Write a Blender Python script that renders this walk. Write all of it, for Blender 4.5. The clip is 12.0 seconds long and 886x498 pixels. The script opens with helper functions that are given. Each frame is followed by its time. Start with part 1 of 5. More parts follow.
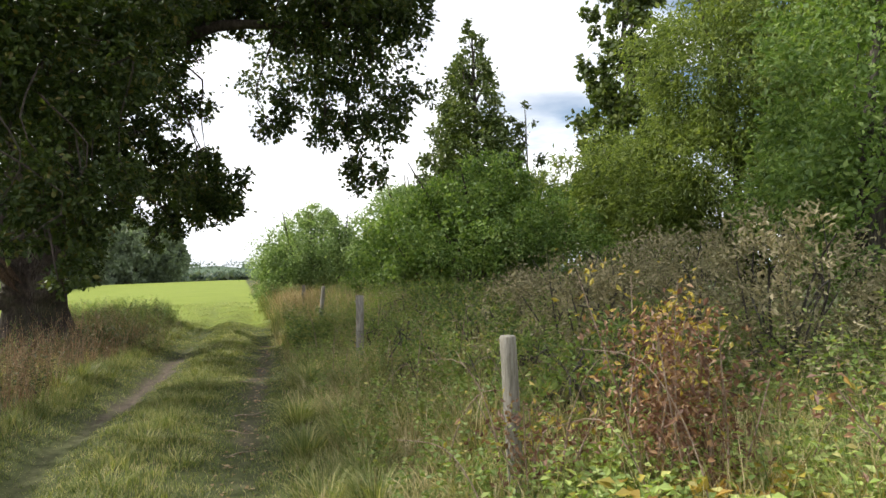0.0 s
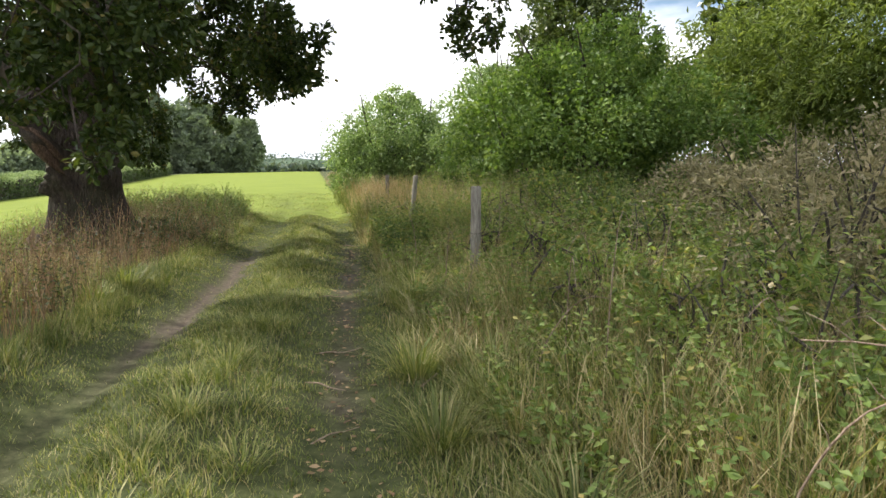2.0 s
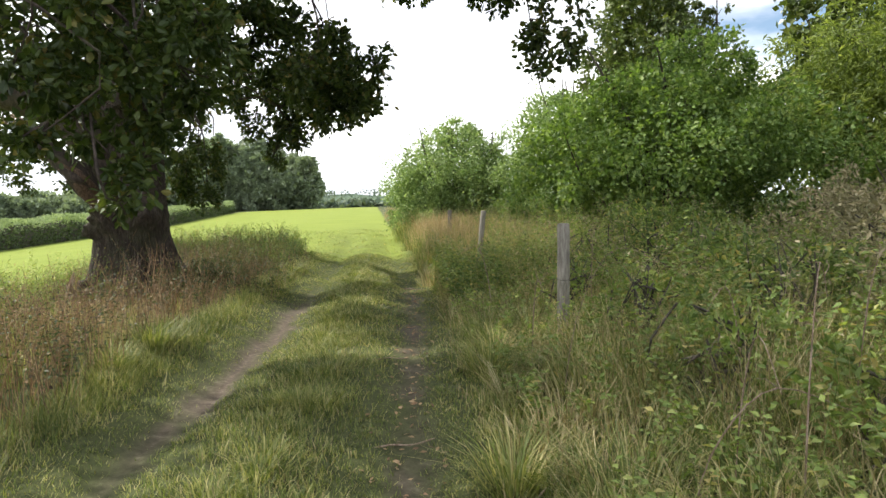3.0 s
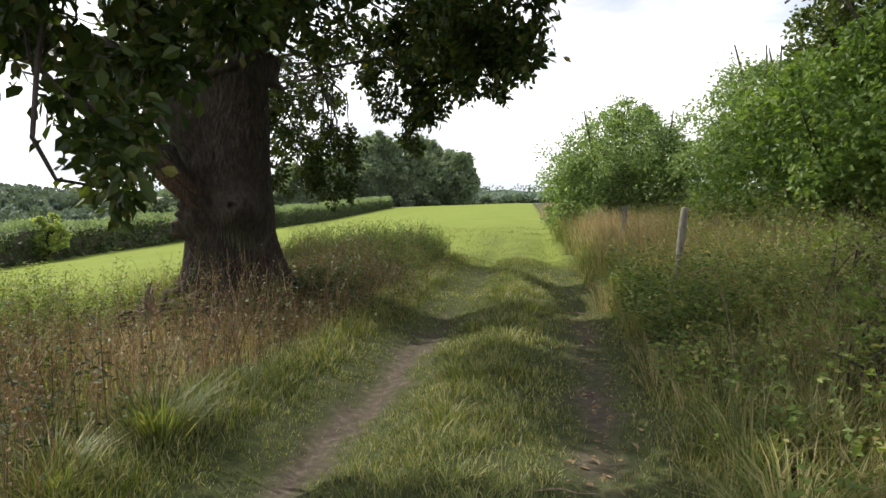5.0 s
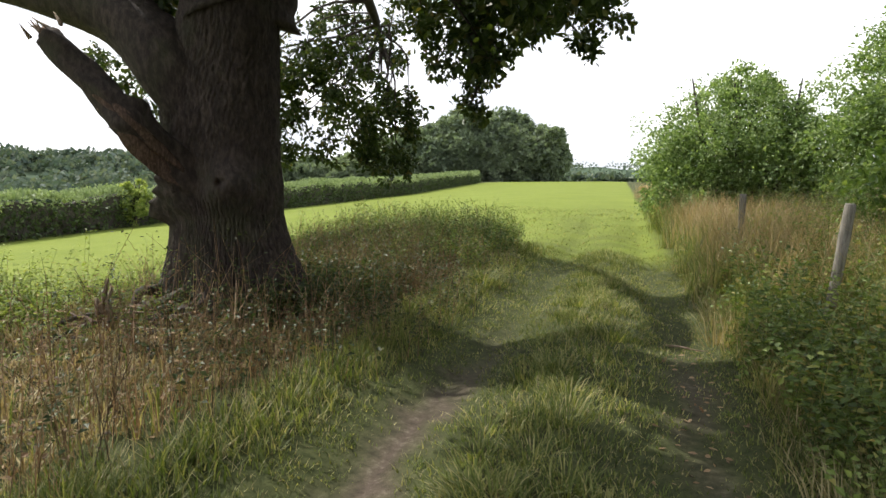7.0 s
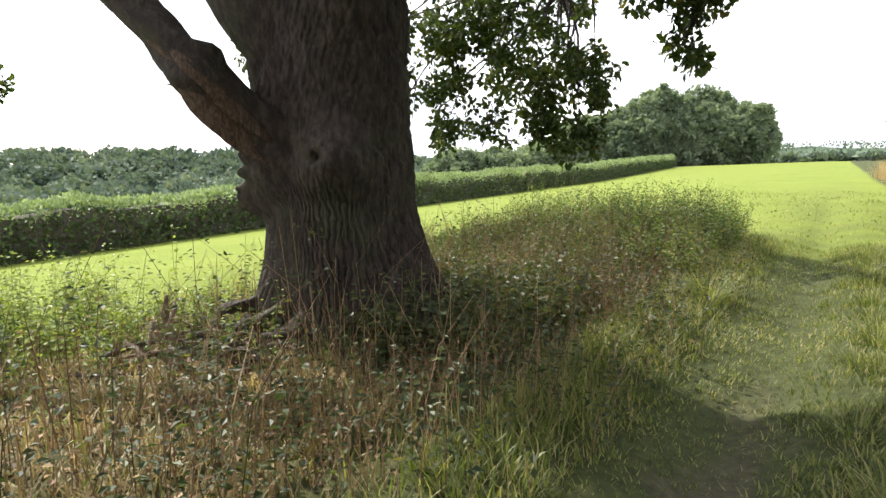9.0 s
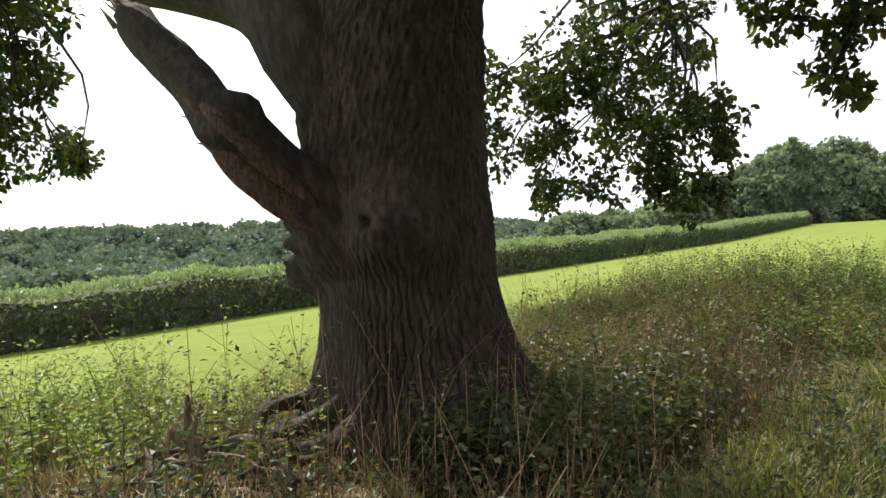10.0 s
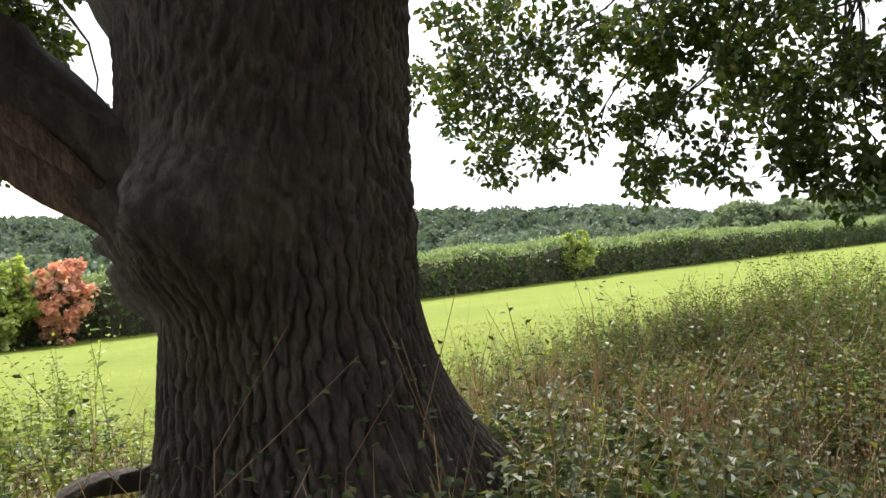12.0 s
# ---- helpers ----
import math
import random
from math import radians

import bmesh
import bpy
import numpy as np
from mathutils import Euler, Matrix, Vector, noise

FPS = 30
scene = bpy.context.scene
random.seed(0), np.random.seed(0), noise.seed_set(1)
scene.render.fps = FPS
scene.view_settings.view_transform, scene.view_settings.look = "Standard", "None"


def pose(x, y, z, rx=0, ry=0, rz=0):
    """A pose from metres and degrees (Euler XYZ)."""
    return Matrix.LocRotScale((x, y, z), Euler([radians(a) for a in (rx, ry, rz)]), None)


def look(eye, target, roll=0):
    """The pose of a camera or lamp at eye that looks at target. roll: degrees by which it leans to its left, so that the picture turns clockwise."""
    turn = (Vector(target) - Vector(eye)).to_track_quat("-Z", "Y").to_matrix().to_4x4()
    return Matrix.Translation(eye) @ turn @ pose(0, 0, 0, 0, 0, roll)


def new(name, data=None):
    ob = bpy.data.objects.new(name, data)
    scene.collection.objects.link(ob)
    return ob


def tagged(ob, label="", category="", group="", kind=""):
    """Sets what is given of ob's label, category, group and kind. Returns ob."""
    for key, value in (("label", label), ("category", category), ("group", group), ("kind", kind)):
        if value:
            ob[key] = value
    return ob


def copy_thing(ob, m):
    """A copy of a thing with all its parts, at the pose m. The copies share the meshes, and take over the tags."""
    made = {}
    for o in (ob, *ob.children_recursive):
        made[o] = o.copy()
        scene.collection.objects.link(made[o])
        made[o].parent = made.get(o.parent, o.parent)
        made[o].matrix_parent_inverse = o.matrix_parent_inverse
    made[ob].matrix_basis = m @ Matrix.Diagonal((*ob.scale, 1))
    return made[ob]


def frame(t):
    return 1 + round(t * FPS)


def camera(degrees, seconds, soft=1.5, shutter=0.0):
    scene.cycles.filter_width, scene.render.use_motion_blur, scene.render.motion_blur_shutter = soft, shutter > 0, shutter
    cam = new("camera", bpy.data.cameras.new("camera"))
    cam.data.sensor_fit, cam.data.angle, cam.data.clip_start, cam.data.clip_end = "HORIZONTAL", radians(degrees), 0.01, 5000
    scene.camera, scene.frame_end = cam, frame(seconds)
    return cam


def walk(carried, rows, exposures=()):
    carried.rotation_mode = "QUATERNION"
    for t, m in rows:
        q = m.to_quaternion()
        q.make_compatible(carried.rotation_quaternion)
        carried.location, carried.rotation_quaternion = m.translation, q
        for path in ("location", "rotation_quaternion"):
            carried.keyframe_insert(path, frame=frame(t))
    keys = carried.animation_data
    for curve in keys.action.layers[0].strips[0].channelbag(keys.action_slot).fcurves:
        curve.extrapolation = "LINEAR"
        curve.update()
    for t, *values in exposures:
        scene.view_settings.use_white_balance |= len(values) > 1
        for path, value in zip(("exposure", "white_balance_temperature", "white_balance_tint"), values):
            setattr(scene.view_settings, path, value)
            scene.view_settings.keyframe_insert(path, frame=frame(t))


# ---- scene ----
cam = camera(65.6, 12.0)
PATH = [
    (0, (-0.055, 1.172, 1.558), (-0.056, 3.171, 1.624), -0.8),
    (0.5, (-0.301, 1.796, 1.551), (-0.458, 3.789, 1.593), -0.3),
    (1, (-0.541, 2.532, 1.514), (-0.861, 4.506, 1.544), 0.3),
    (1.5, (-0.796, 3.151, 1.45), (-1.027, 5.134, 1.336), 1.0),
    (2, (-0.931, 3.81, 1.432), (-1.134, 5.785, 1.195), 0.2),
    (2.5, (-1.081, 4.379, 1.456), (-1.332, 6.355, 1.273), 1.4),
    (3, (-1.299, 5.048, 1.445), (-1.667, 7.008, 1.306), -0.8),
    (3.5, (-1.524, 5.727, 1.444), (-2.192, 7.606, 1.294), -0.7),
    (5.5, (-2.374, 8.538, 1.394), (-3.202, 10.351, 1.234), 0.4),
    (6, (-2.559, 9.063, 1.436), (-3.431, 10.852, 1.241), 2.7),
    (6.5, (-2.66, 9.588, 1.434), (-3.582, 11.354, 1.255), 2.4),
    (7, (-2.771, 10.146, 1.463), (-3.789, 11.853, 1.244), 1.0),
    (9, (-4.052, 12.086, 1.288), (-5.489, 13.456, 1.039), -1.0),
    (9.5, (-4.36, 12.506, 1.328), (-5.993, 13.66, 1.264), -4.9),
    (10, (-4.656, 12.899, 1.275), (-6.31, 14.022, 1.225), -2.5),
    (10.5, (-4.852, 13.375, 1.276), (-6.513, 14.476, 1.104), -0.9),
    (11, (-5.108, 13.832, 1.296), (-6.864, 14.741, 0.996), 3.5),
    (11.5, (-5.399, 14.229, 1.28), (-7.131, 15.214, 1.104), 1.6),
    (12, (-5.617, 14.732, 1.276), (-7.48, 15.456, 1.209), -1.8),
]
walk(cam, [(t, look(eye, target, roll)) for t, eye, target, roll in PATH], exposures=[(0, 0.3), (1, 0.18), (1.5, 0.28), (2, 0.52), (2.5, 0.58), (3, 0.65), (3.5, 0.48), (5.5, 0.1), (7, 0.22), (9, 0.82), (9.5, 0.76), (10, 0.46), (10.5, 0.46), (11, 0.5), (11.5, 0.78), (12, 0.74)])

# ---- world and sun ----
SUN_DIR = Vector((-0.70, 0.02, 0.71)).normalized()


def make_world():
    world = bpy.data.worlds.new("world")
    scene.world = world
    world.use_nodes = True
    nt = world.node_tree
    nt.nodes.clear()
    sky = nt.nodes.new("ShaderNodeTexSky")
    sky.sky_type = "NISHITA"
    sky.sun_disc = False
    sky.sun_elevation = math.asin(SUN_DIR.z)
    sky.sun_rotation = math.atan2(SUN_DIR.x, SUN_DIR.y)
    coord = nt.nodes.new("ShaderNodeTexCoord")
    mapping = nt.nodes.new("ShaderNodeMapping")
    mapping.inputs["Scale"].default_value = (1.0, 1.0, 3.2)
    mapping.inputs["Location"].default_value = (0.35, 0.1, 0.2)
    cloud = nt.nodes.new("ShaderNodeTexNoise")
    cloud.inputs["Scale"].default_value = 1.7
    cloud.inputs["Detail"].default_value = 7
    cloud.inputs["Roughness"].default_value = 0.52
    ramp = nt.nodes.new("ShaderNodeValToRGB")
    ramp.color_ramp.elements[0].position = 0.36
    ramp.color_ramp.elements[0].color = (0.0, 0.0, 0.0, 1)
    ramp.color_ramp.elements[1].position = 0.47
    ramp.color_ramp.elements[1].color = (1, 1, 1, 1)
    tone = nt.nodes.new("ShaderNodeTexNoise")
    tone.inputs["Scale"].default_value = 4.0
    tone.inputs["Detail"].default_value = 5
    toneramp = nt.nodes.new("ShaderNodeValToRGB")
    toneramp.color_ramp.elements[0].position = 0.4
    toneramp.color_ramp.elements[0].color = (7.4, 7.7, 8.4, 1)
    toneramp.color_ramp.elements[1].position = 0.62
    toneramp.color_ramp.elements[1].color = (13.0, 13.0, 13.4, 1)
    mix = nt.nodes.new("ShaderNodeMix")
    mix.data_type = "RGBA"
    bg = nt.nodes.new("ShaderNodeBackground")
    bg.inputs["Strength"].default_value = 0.12
    out = nt.nodes.new("ShaderNodeOutputWorld")
    nt.links.new(coord.outputs["Generated"], mapping.inputs["Vector"])
    nt.links.new(mapping.outputs["Vector"], cloud.inputs["Vector"])
    nt.links.new(mapping.outputs["Vector"], tone.inputs["Vector"])
    nt.links.new(cloud.outputs["Fac"], ramp.inputs["Fac"])
    nt.links.new(tone.outputs["Fac"], toneramp.inputs["Fac"])
    nt.links.new(ramp.outputs["Color"], mix.inputs["Factor"])
    nt.links.new(sky.outputs["Color"], mix.inputs["A"])
    nt.links.new(toneramp.outputs["Color"], mix.inputs["B"])
    nt.links.new(mix.outputs["Result"], bg.inputs["Color"])
    nt.links.new(bg.outputs["Background"], out.inputs["Surface"])


make_world()
sun = new("sun", bpy.data.lights.new("sun", "SUN"))
sun.data.energy = 4.5
sun.data.angle = radians(0.6)
sun.data.color = (1.0, 0.95, 0.86)
sun.matrix_world = look(SUN_DIR * 50, (0, 0, 0))

rng = np.random.default_rng(7)

# ---- plan: u to the left of the track, v along it ----
AX_U = np.array((-0.96, -0.281))
AX_V = np.array((-0.281, 0.96))


def xy(u, v):
    u, v = np.asarray(u, float), np.asarray(v, float)
    return u * AX_U[0] + v * AX_V[0], u * AX_U[1] + v * AX_V[1]


def uv_of(x, y):
    return x * AX_U[0] + y * AX_U[1], x * AX_V[0] + y * AX_V[1]


def rut_left(v):
    return np.interp(v, [-10, 8, 12.4, 15, 19, 24, 60], [1.75, 1.33, 1.03, 0.93, 0.75, 0.7, 0.9])


def rut_right(v):
    return np.interp(v, [-10, 7, 12.2, 16, 24, 60], [0.1, -0.24, -0.55, -0.74, -0.65, -0.4])


def step(a, b, x):
    t = np.clip((x - a) / (b - a), 0, 1)
    return t * t * (3 - 2 * t)


def bumps(x, y, scale, seed):
    """Smooth waves at several sizes, for arrays."""
    r = np.random.default_rng(seed)
    total = np.zeros(np.broadcast(x, y).shape)
    for k in range(9):
        a = r.uniform(0, 2 * np.pi)
        f = 2 * np.pi / scale * r.uniform(0.5, 2.2)
        total += np.sin((x * np.cos(a) + y * np.sin(a)) * f + r.uniform(0, 6.28)) / 9
    return total * 1.6


def ground_z(u, v):
    u, v = np.broadcast_arrays(np.asarray(u, float), np.asarray(v, float))
    edge = np.interp(v, [-60, 26, 53, 108, 157, 200], [-2.9, -2.7, -2.28, -1.77, -0.5, -0.6])
    z = np.interp(u, [5, 30], [0, 1]) * edge
    z = z + 0.05 * bumps(u, v, 3.0, 3) * step(40, 20, np.hypot(u, v - 10)) + 0.018 * bumps(u, v, 0.7, 4) * step(30, 20, np.hypot(u, v - 10))
    near = step(45, 25, v)
    z = z - 0.07 * near * np.exp(-((u - rut_left(v)) / 0.2) ** 2) - 0.06 * near * np.exp(-((u - rut_right(v)) / 0.2) ** 2)
    mid = (rut_left(v) + rut_right(v)) / 2
    z = z + 0.05 * near * np.exp(-((u - mid) / 0.35) ** 2) + 0.10 * near * np.exp(-((u - rut_left(v) - 0.9) / 0.5) ** 2) * step(30, 20, v)
    r = np.hypot(u, v)
    az = np.degrees(np.arctan2(u, v))
    crest = np.interp(az, [-60, -10, 12, 20, 27, 33, 38, 60, 120], [-4, -6, -14, -14, -8, 0, 3, 4.5, 5.5])
    far = np.interp(r, [150, 240, 290, 430, 520, 650], [0, 0.5, 0.55, 1, 0.9, 0.6])
    valley = np.where(az > 12, -13.0, -5.0)
    w = step(31, 90, u) * step(60, 200, r) + step(200, 420, r) * (1 - step(31, 90, u))
    w = np.clip(w, 0, 1)
    farz = valley + (crest - valley) * step(290, 430, r)
    hill = np.interp(az, [-90, -40, -6, 0, 2, 5, 9, 20, 28, 33, 60], [4, 4, 8, 10, 13, 10, 8, 4, 6, -6, -8])
    farz = farz + (hill - farz) * step(500, 900, r)
    return z * (1 - w) + farz * w


# ---- node helpers ----
def new_mat(name):
    m = bpy.data.materials.new(name)
    m.use_nodes = True
    nt = m.node_tree
    nt.nodes.clear()
    out = nt.nodes.new("ShaderNodeOutputMaterial")
    bsdf = nt.nodes.new("ShaderNodeBsdfPrincipled")
    nt.links.new(bsdf.outputs[0], out.inputs["Surface"])
    return m, nt, bsdf, out


def noise_node(nt, scale, detail=4.0, rough=0.6, vector=None, stretch=None):
    n = nt.nodes.new("ShaderNodeTexNoise")
    n.inputs["Scale"].default_value = scale
    n.inputs["Detail"].default_value = detail
    n.inputs["Roughness"].default_value = rough
    if vector is None:
        vector = nt.nodes.new("ShaderNodeTexCoord").outputs["Object"]
    if stretch:
        mp = nt.nodes.new("ShaderNodeMapping")
        mp.inputs["Scale"].default_value = stretch
        nt.links.new(vector, mp.inputs["Vector"])
        vector = mp.outputs["Vector"]
    nt.links.new(vector, n.inputs["Vector"])
    return n


def ramp_node(nt, fac, stops):
    r = nt.nodes.new("ShaderNodeValToRGB")
    e = r.color_ramp.elements
    while len(e) < len(stops):
        e.new(0.5)
    for el, (p, c) in zip(e, stops):
        el.position = p
        el.color = (*c, 1)
    nt.links.new(fac, r.inputs["Fac"])
    return r


def mix_node(nt, fac, a, b, mode="MIX"):
    m = nt.nodes.new("ShaderNodeMix")
    m.data_type = "RGBA"
    m.blend_type = mode
    for key, val in (("Factor", fac), ("A", a), ("B", b)):
        if isinstance(val, (int, float)):
            m.inputs[key].default_value = val
        elif isinstance(val, tuple):
            m.inputs[key].default_value = (*val, 1)
        else:
            nt.links.new(val, m.inputs[key])
    return m.outputs["Result"]


def leaf_mat(name, stops, through_colour, share=0.4, rough=0.5, patch=1.5):
    """Leaves or blades: colour by leaf, larger patches of tone, and light shining through."""
    m, nt, bsdf, out = new_mat(name)
    geo = nt.nodes.new("ShaderNodeNewGeometry")
    r = ramp_node(nt, geo.outputs["Random Per Island"], stops)
    n = noise_node(nt, patch, 3, 0.6, geo.outputs["Position"])
    tone = ramp_node(nt, n.outputs["Fac"], [(0.3, (0.62, 0.66, 0.6)), (0.7, (1.25, 1.2, 1.1))])
    col = mix_node(nt, 1.0, r.outputs["Color"], tone.outputs["Color"], "MULTIPLY")
    nt.links.new(col, bsdf.inputs["Base Color"])
    bsdf.inputs["Roughness"].default_value = rough
    bsdf.inputs["Specular IOR Level"].default_value = 0.35
    tr = nt.nodes.new("ShaderNodeBsdfTranslucent")
    tcol = mix_node(nt, 1.0, col, through_colour, "MULTIPLY")
    nt.links.new(tcol, tr.inputs["Color"])
    ms = nt.nodes.new("ShaderNodeMixShader")
    ms.inputs["Fac"].default_value = share
    nt.links.new(bsdf.outputs[0], ms.inputs[1])
    nt.links.new(tr.outputs[0], ms.inputs[2])
    nt.links.new(ms.outputs[0], out.inputs["Surface"])
    return m


def bark_mat(name, dark, mid, light, scale=6.0, moss=0.0, bump=0.6, along=0.12):
    m, nt, bsdf, out = new_mat(name)
    pos = nt.nodes.new("ShaderNodeNewGeometry").outputs["Position"]
    n = noise_node(nt, scale * 2.4, 8, 0.7, pos, (1.0, 1.0, along))
    fine = noise_node(nt, scale * 9, 5, 0.6, pos, (1, 1, 0.5))
    r = ramp_node(nt, n.outputs["Fac"], [(0.4, dark), (0.5, mid), (0.62, light)])
    col = mix_node(nt, 0.25, r.outputs["Color"], ramp_node(nt, fine.outputs["Fac"], [(0.3, dark), (0.7, light)]).outputs["Color"])
    if moss:
        patch = noise_node(nt, 1.6, 4, 0.6, pos)
        col = mix_node(nt, ramp_node(nt, patch.outputs["Fac"], [(0.5, (0, 0, 0)), (0.72, (moss, moss, moss))]).outputs["Color"], col, (0.09, 0.10, 0.045))
    nt.links.new(col, bsdf.inputs["Base Color"])
    bsdf.inputs["Roughness"].default_value = 0.9
    b = nt.nodes.new("ShaderNodeBump")
    b.inputs["Strength"].default_value = bump
    b.inputs["Distance"].default_value = 0.05
    nt.links.new(n.outputs["Fac"], b.inputs["Height"])
    b2 = nt.nodes.new("ShaderNodeBump")
    b2.inputs["Strength"].default_value = 0.4
    b2.inputs["Distance"].default_value = 0.006
    nt.links.new(fine.outputs["Fac"], b2.inputs["Height"])
    nt.links.new(b.outputs["Normal"], b2.inputs["Normal"])
    nt.links.new(b2.outputs["Normal"], bsdf.inputs["Normal"])
    return m


def ground_mat():
    m, nt, bsdf, out = new_mat("ground")
    pos = nt.nodes.new("ShaderNodeNewGeometry").outputs["Position"]
    attr = nt.nodes.new("ShaderNodeAttribute")
    attr.attribute_name = "cover"
    sep = nt.nodes.new("ShaderNodeSeparateColor")
    nt.links.new(attr.outputs["Color"], sep.inputs["Color"])
    big = noise_node(nt, 0.25, 5, 0.6, pos)
    small = noise_node(nt, 14, 6, 0.7, pos)
    grit = noise_node(nt, 70, 4, 0.7, pos)
    soil = ramp_node(nt, small.outputs["Fac"], [(0.3, (0.06, 0.046, 0.036)), (0.55, (0.12, 0.095, 0.075)), (0.78, (0.27, 0.225, 0.18))])
    under = ramp_node(nt, small.outputs["Fac"], [(0.3, (0.035, 0.045, 0.018)), (0.7, (0.10, 0.11, 0.045))])
    field = ramp_node(nt, big.outputs["Fac"], [(0.3, (0.15, 0.19, 0.034)), (0.7, (0.195, 0.235, 0.048))])
    fine = ramp_node(nt, noise_node(nt, 3.0, 8, 0.75, pos).outputs["Fac"], [(0.3, (0.8, 0.84, 0.72)), (0.7, (1.15, 1.12, 1.1))])
    field = mix_node(nt, 1.0, field.outputs["Color"], fine.outputs["Color"], "MULTIPLY")
    far = ramp_node(nt, noise_node(nt, 0.012, 4, 0.6, pos).outputs["Fac"], [(0.35, (0.06, 0.09, 0.06)), (0.55, (0.09, 0.13, 0.08)), (0.7, (0.16, 0.19, 0.10))])
    col = mix_node(nt, sep.outputs["Red"], under.outputs["Color"], soil.outputs["Color"])
    col = mix_node(nt, sep.outputs["Green"], col, field)
    col = mix_node(nt, sep.outputs["Blue"], col, far.outputs["Color"])
    nt.links.new(col, bsdf.inputs["Base Color"])
    bsdf.inputs["Roughness"].default_value = 0.95
    bsdf.inputs["Specular IOR Level"].default_value = 0.1
    b = nt.nodes.new("ShaderNodeBump")
    b.inputs["Strength"].default_value = 0.8
    b.inputs["Distance"].default_value = 0.02
    h = mix_node(nt, 0.4, small.outputs["Fac"], grit.outputs["Fac"])
    nt.links.new(h, b.inputs["Height"])
    nt.links.new(b.outputs["Normal"], bsdf.inputs["Normal"])
    return m


OAK_LEAF = leaf_mat("oak_leaf", [(0.0, (0.028, 0.05, 0.014)), (0.55, (0.055, 0.085, 0.02)), (0.9, (0.09, 0.12, 0.032)), (1.0, (0.17, 0.14, 0.05))], (1.3, 1.35, 0.55), 0.3, 0.42)
SHRUB_LEAF = leaf_mat("shrub_leaf", [(0.0, (0.09, 0.15, 0.045)), (0.6, (0.17, 0.26, 0.08)), (1.0, (0.28, 0.36, 0.13))], (1.5, 1.6, 0.6), 0.35)
BUSH_LEAF = leaf_mat("bush_leaf", [(0.0, (0.12, 0.18, 0.08)), (0.6, (0.22, 0.31, 0.14)), (1.0, (0.42, 0.5, 0.32))], (1.5, 1.6, 0.6), 0.35)
WILLOW_LEAF = leaf_mat("willow_leaf", [(0.0, (0.11, 0.155, 0.05)), (0.6, (0.19, 0.25, 0.08)), (1.0, (0.30, 0.36, 0.13))], (1.5, 1.5, 0.6), 0.4)
IVY_LEAF = leaf_mat("ivy_leaf", [(0.0, (0.06, 0.09, 0.03)), (0.6, (0.11, 0.15, 0.045)), (1.0, (0.20, 0.23, 0.09))], (1.4, 1.5, 0.6), 0.25, 0.35)
# Backlit hedge painted by colour: paler leaves on top, darker ones on the sides.
HEDGE_TOP_LIT = leaf_mat("hedge_top_lit", [(0.0, (0.20, 0.27, 0.14)), (1.0, (0.34, 0.40, 0.24))], (1.4, 1.5, 0.8), 0.3)
HEDGE_SIDE_SHADED = leaf_mat("hedge_side_shaded", [(0.0, (0.045, 0.07, 0.03)), (0.6, (0.075, 0.11, 0.045)), (1.0, (0.13, 0.17, 0.075))], (1.4, 1.5, 0.7), 0.3)
# Far trees: distance haze is painted in as a bluish grey-green leaf colour.
HAZED_WOOD_LEAF = leaf_mat("hazed_wood_leaf", [(0.0, (0.16, 0.2, 0.165)), (0.6, (0.2, 0.25, 0.185)), (1.0, (0.26, 0.31, 0.22))], (1.4, 1.5, 0.8), 0.35, 0.6, 0.08)
HAZED_HILL_LEAF = leaf_mat("hazed_hill_leaf", [(0.0, (0.09, 0.13, 0.12)), (0.6, (0.12, 0.16, 0.13)), (1.0, (0.17, 0.2, 0.14))], (1.4, 1.5, 0.8), 0.2, 0.7, 0.03)
GRASS = leaf_mat("grass_blade", [(0.0, (0.085, 0.118, 0.034)), (0.5, (0.17, 0.205, 0.062)), (0.78, (0.29, 0.29, 0.12)), (1.0, (0.48, 0.42, 0.24))], (1.4, 1.5, 0.6), 0.35, 0.55, 0.9)
STRAW = leaf_mat("straw", [(0.0, (0.22, 0.18, 0.09)), (0.5, (0.38, 0.32, 0.17)), (1.0, (0.58, 0.50, 0.32))], (1.3, 1.2, 0.8), 0.3, 0.6, 0.9)
RUSTY = leaf_mat("dry_stem", [(0.0, (0.15, 0.09, 0.055)), (0.5, (0.28, 0.18, 0.11)), (1.0, (0.44, 0.32, 0.2))], (1.3, 1.1, 0.8), 0.2, 0.7, 0.9)
WEED_LEAF = leaf_mat("weed_leaf", [(0.0, (0.07, 0.11, 0.035)), (0.5, (0.135, 0.19, 0.065)), (0.85, (0.22, 0.28, 0.09)), (1.0, (0.38, 0.30, 0.12))], (1.5, 1.6, 0.6), 0.35, 0.5, 0.9)
DARK_WEED = leaf_mat("dark_weed_leaf", [(0.0, (0.03, 0.048, 0.018)), (0.6, (0.06, 0.085, 0.032)), (0.9, (0.10, 0.125, 0.045)), (1.0, (0.2, 0.16, 0.07))], (1.4, 1.4, 0.6), 0.35, 0.5, 0.9)
TAWNY = leaf_mat("tawny_grass", [(0.0, (0.26, 0.2, 0.1)), (0.5, (0.42, 0.33, 0.19)), (1.0, (0.6, 0.48, 0.32))], (1.3, 1.2, 0.8), 0.35, 0.6, 0.9)
# Weed leaf in a lighter tone, with sunlight painted into its colour.
SUN_TONED_LEAF = leaf_mat("sun_toned_weed_leaf", [(0.0, (0.2, 0.29, 0.09)), (0.6, (0.36, 0.46, 0.15)), (0.9, (0.5, 0.56, 0.22)), (1.0, (0.6, 0.48, 0.18))], (1.5, 1.5, 0.6), 0.35)
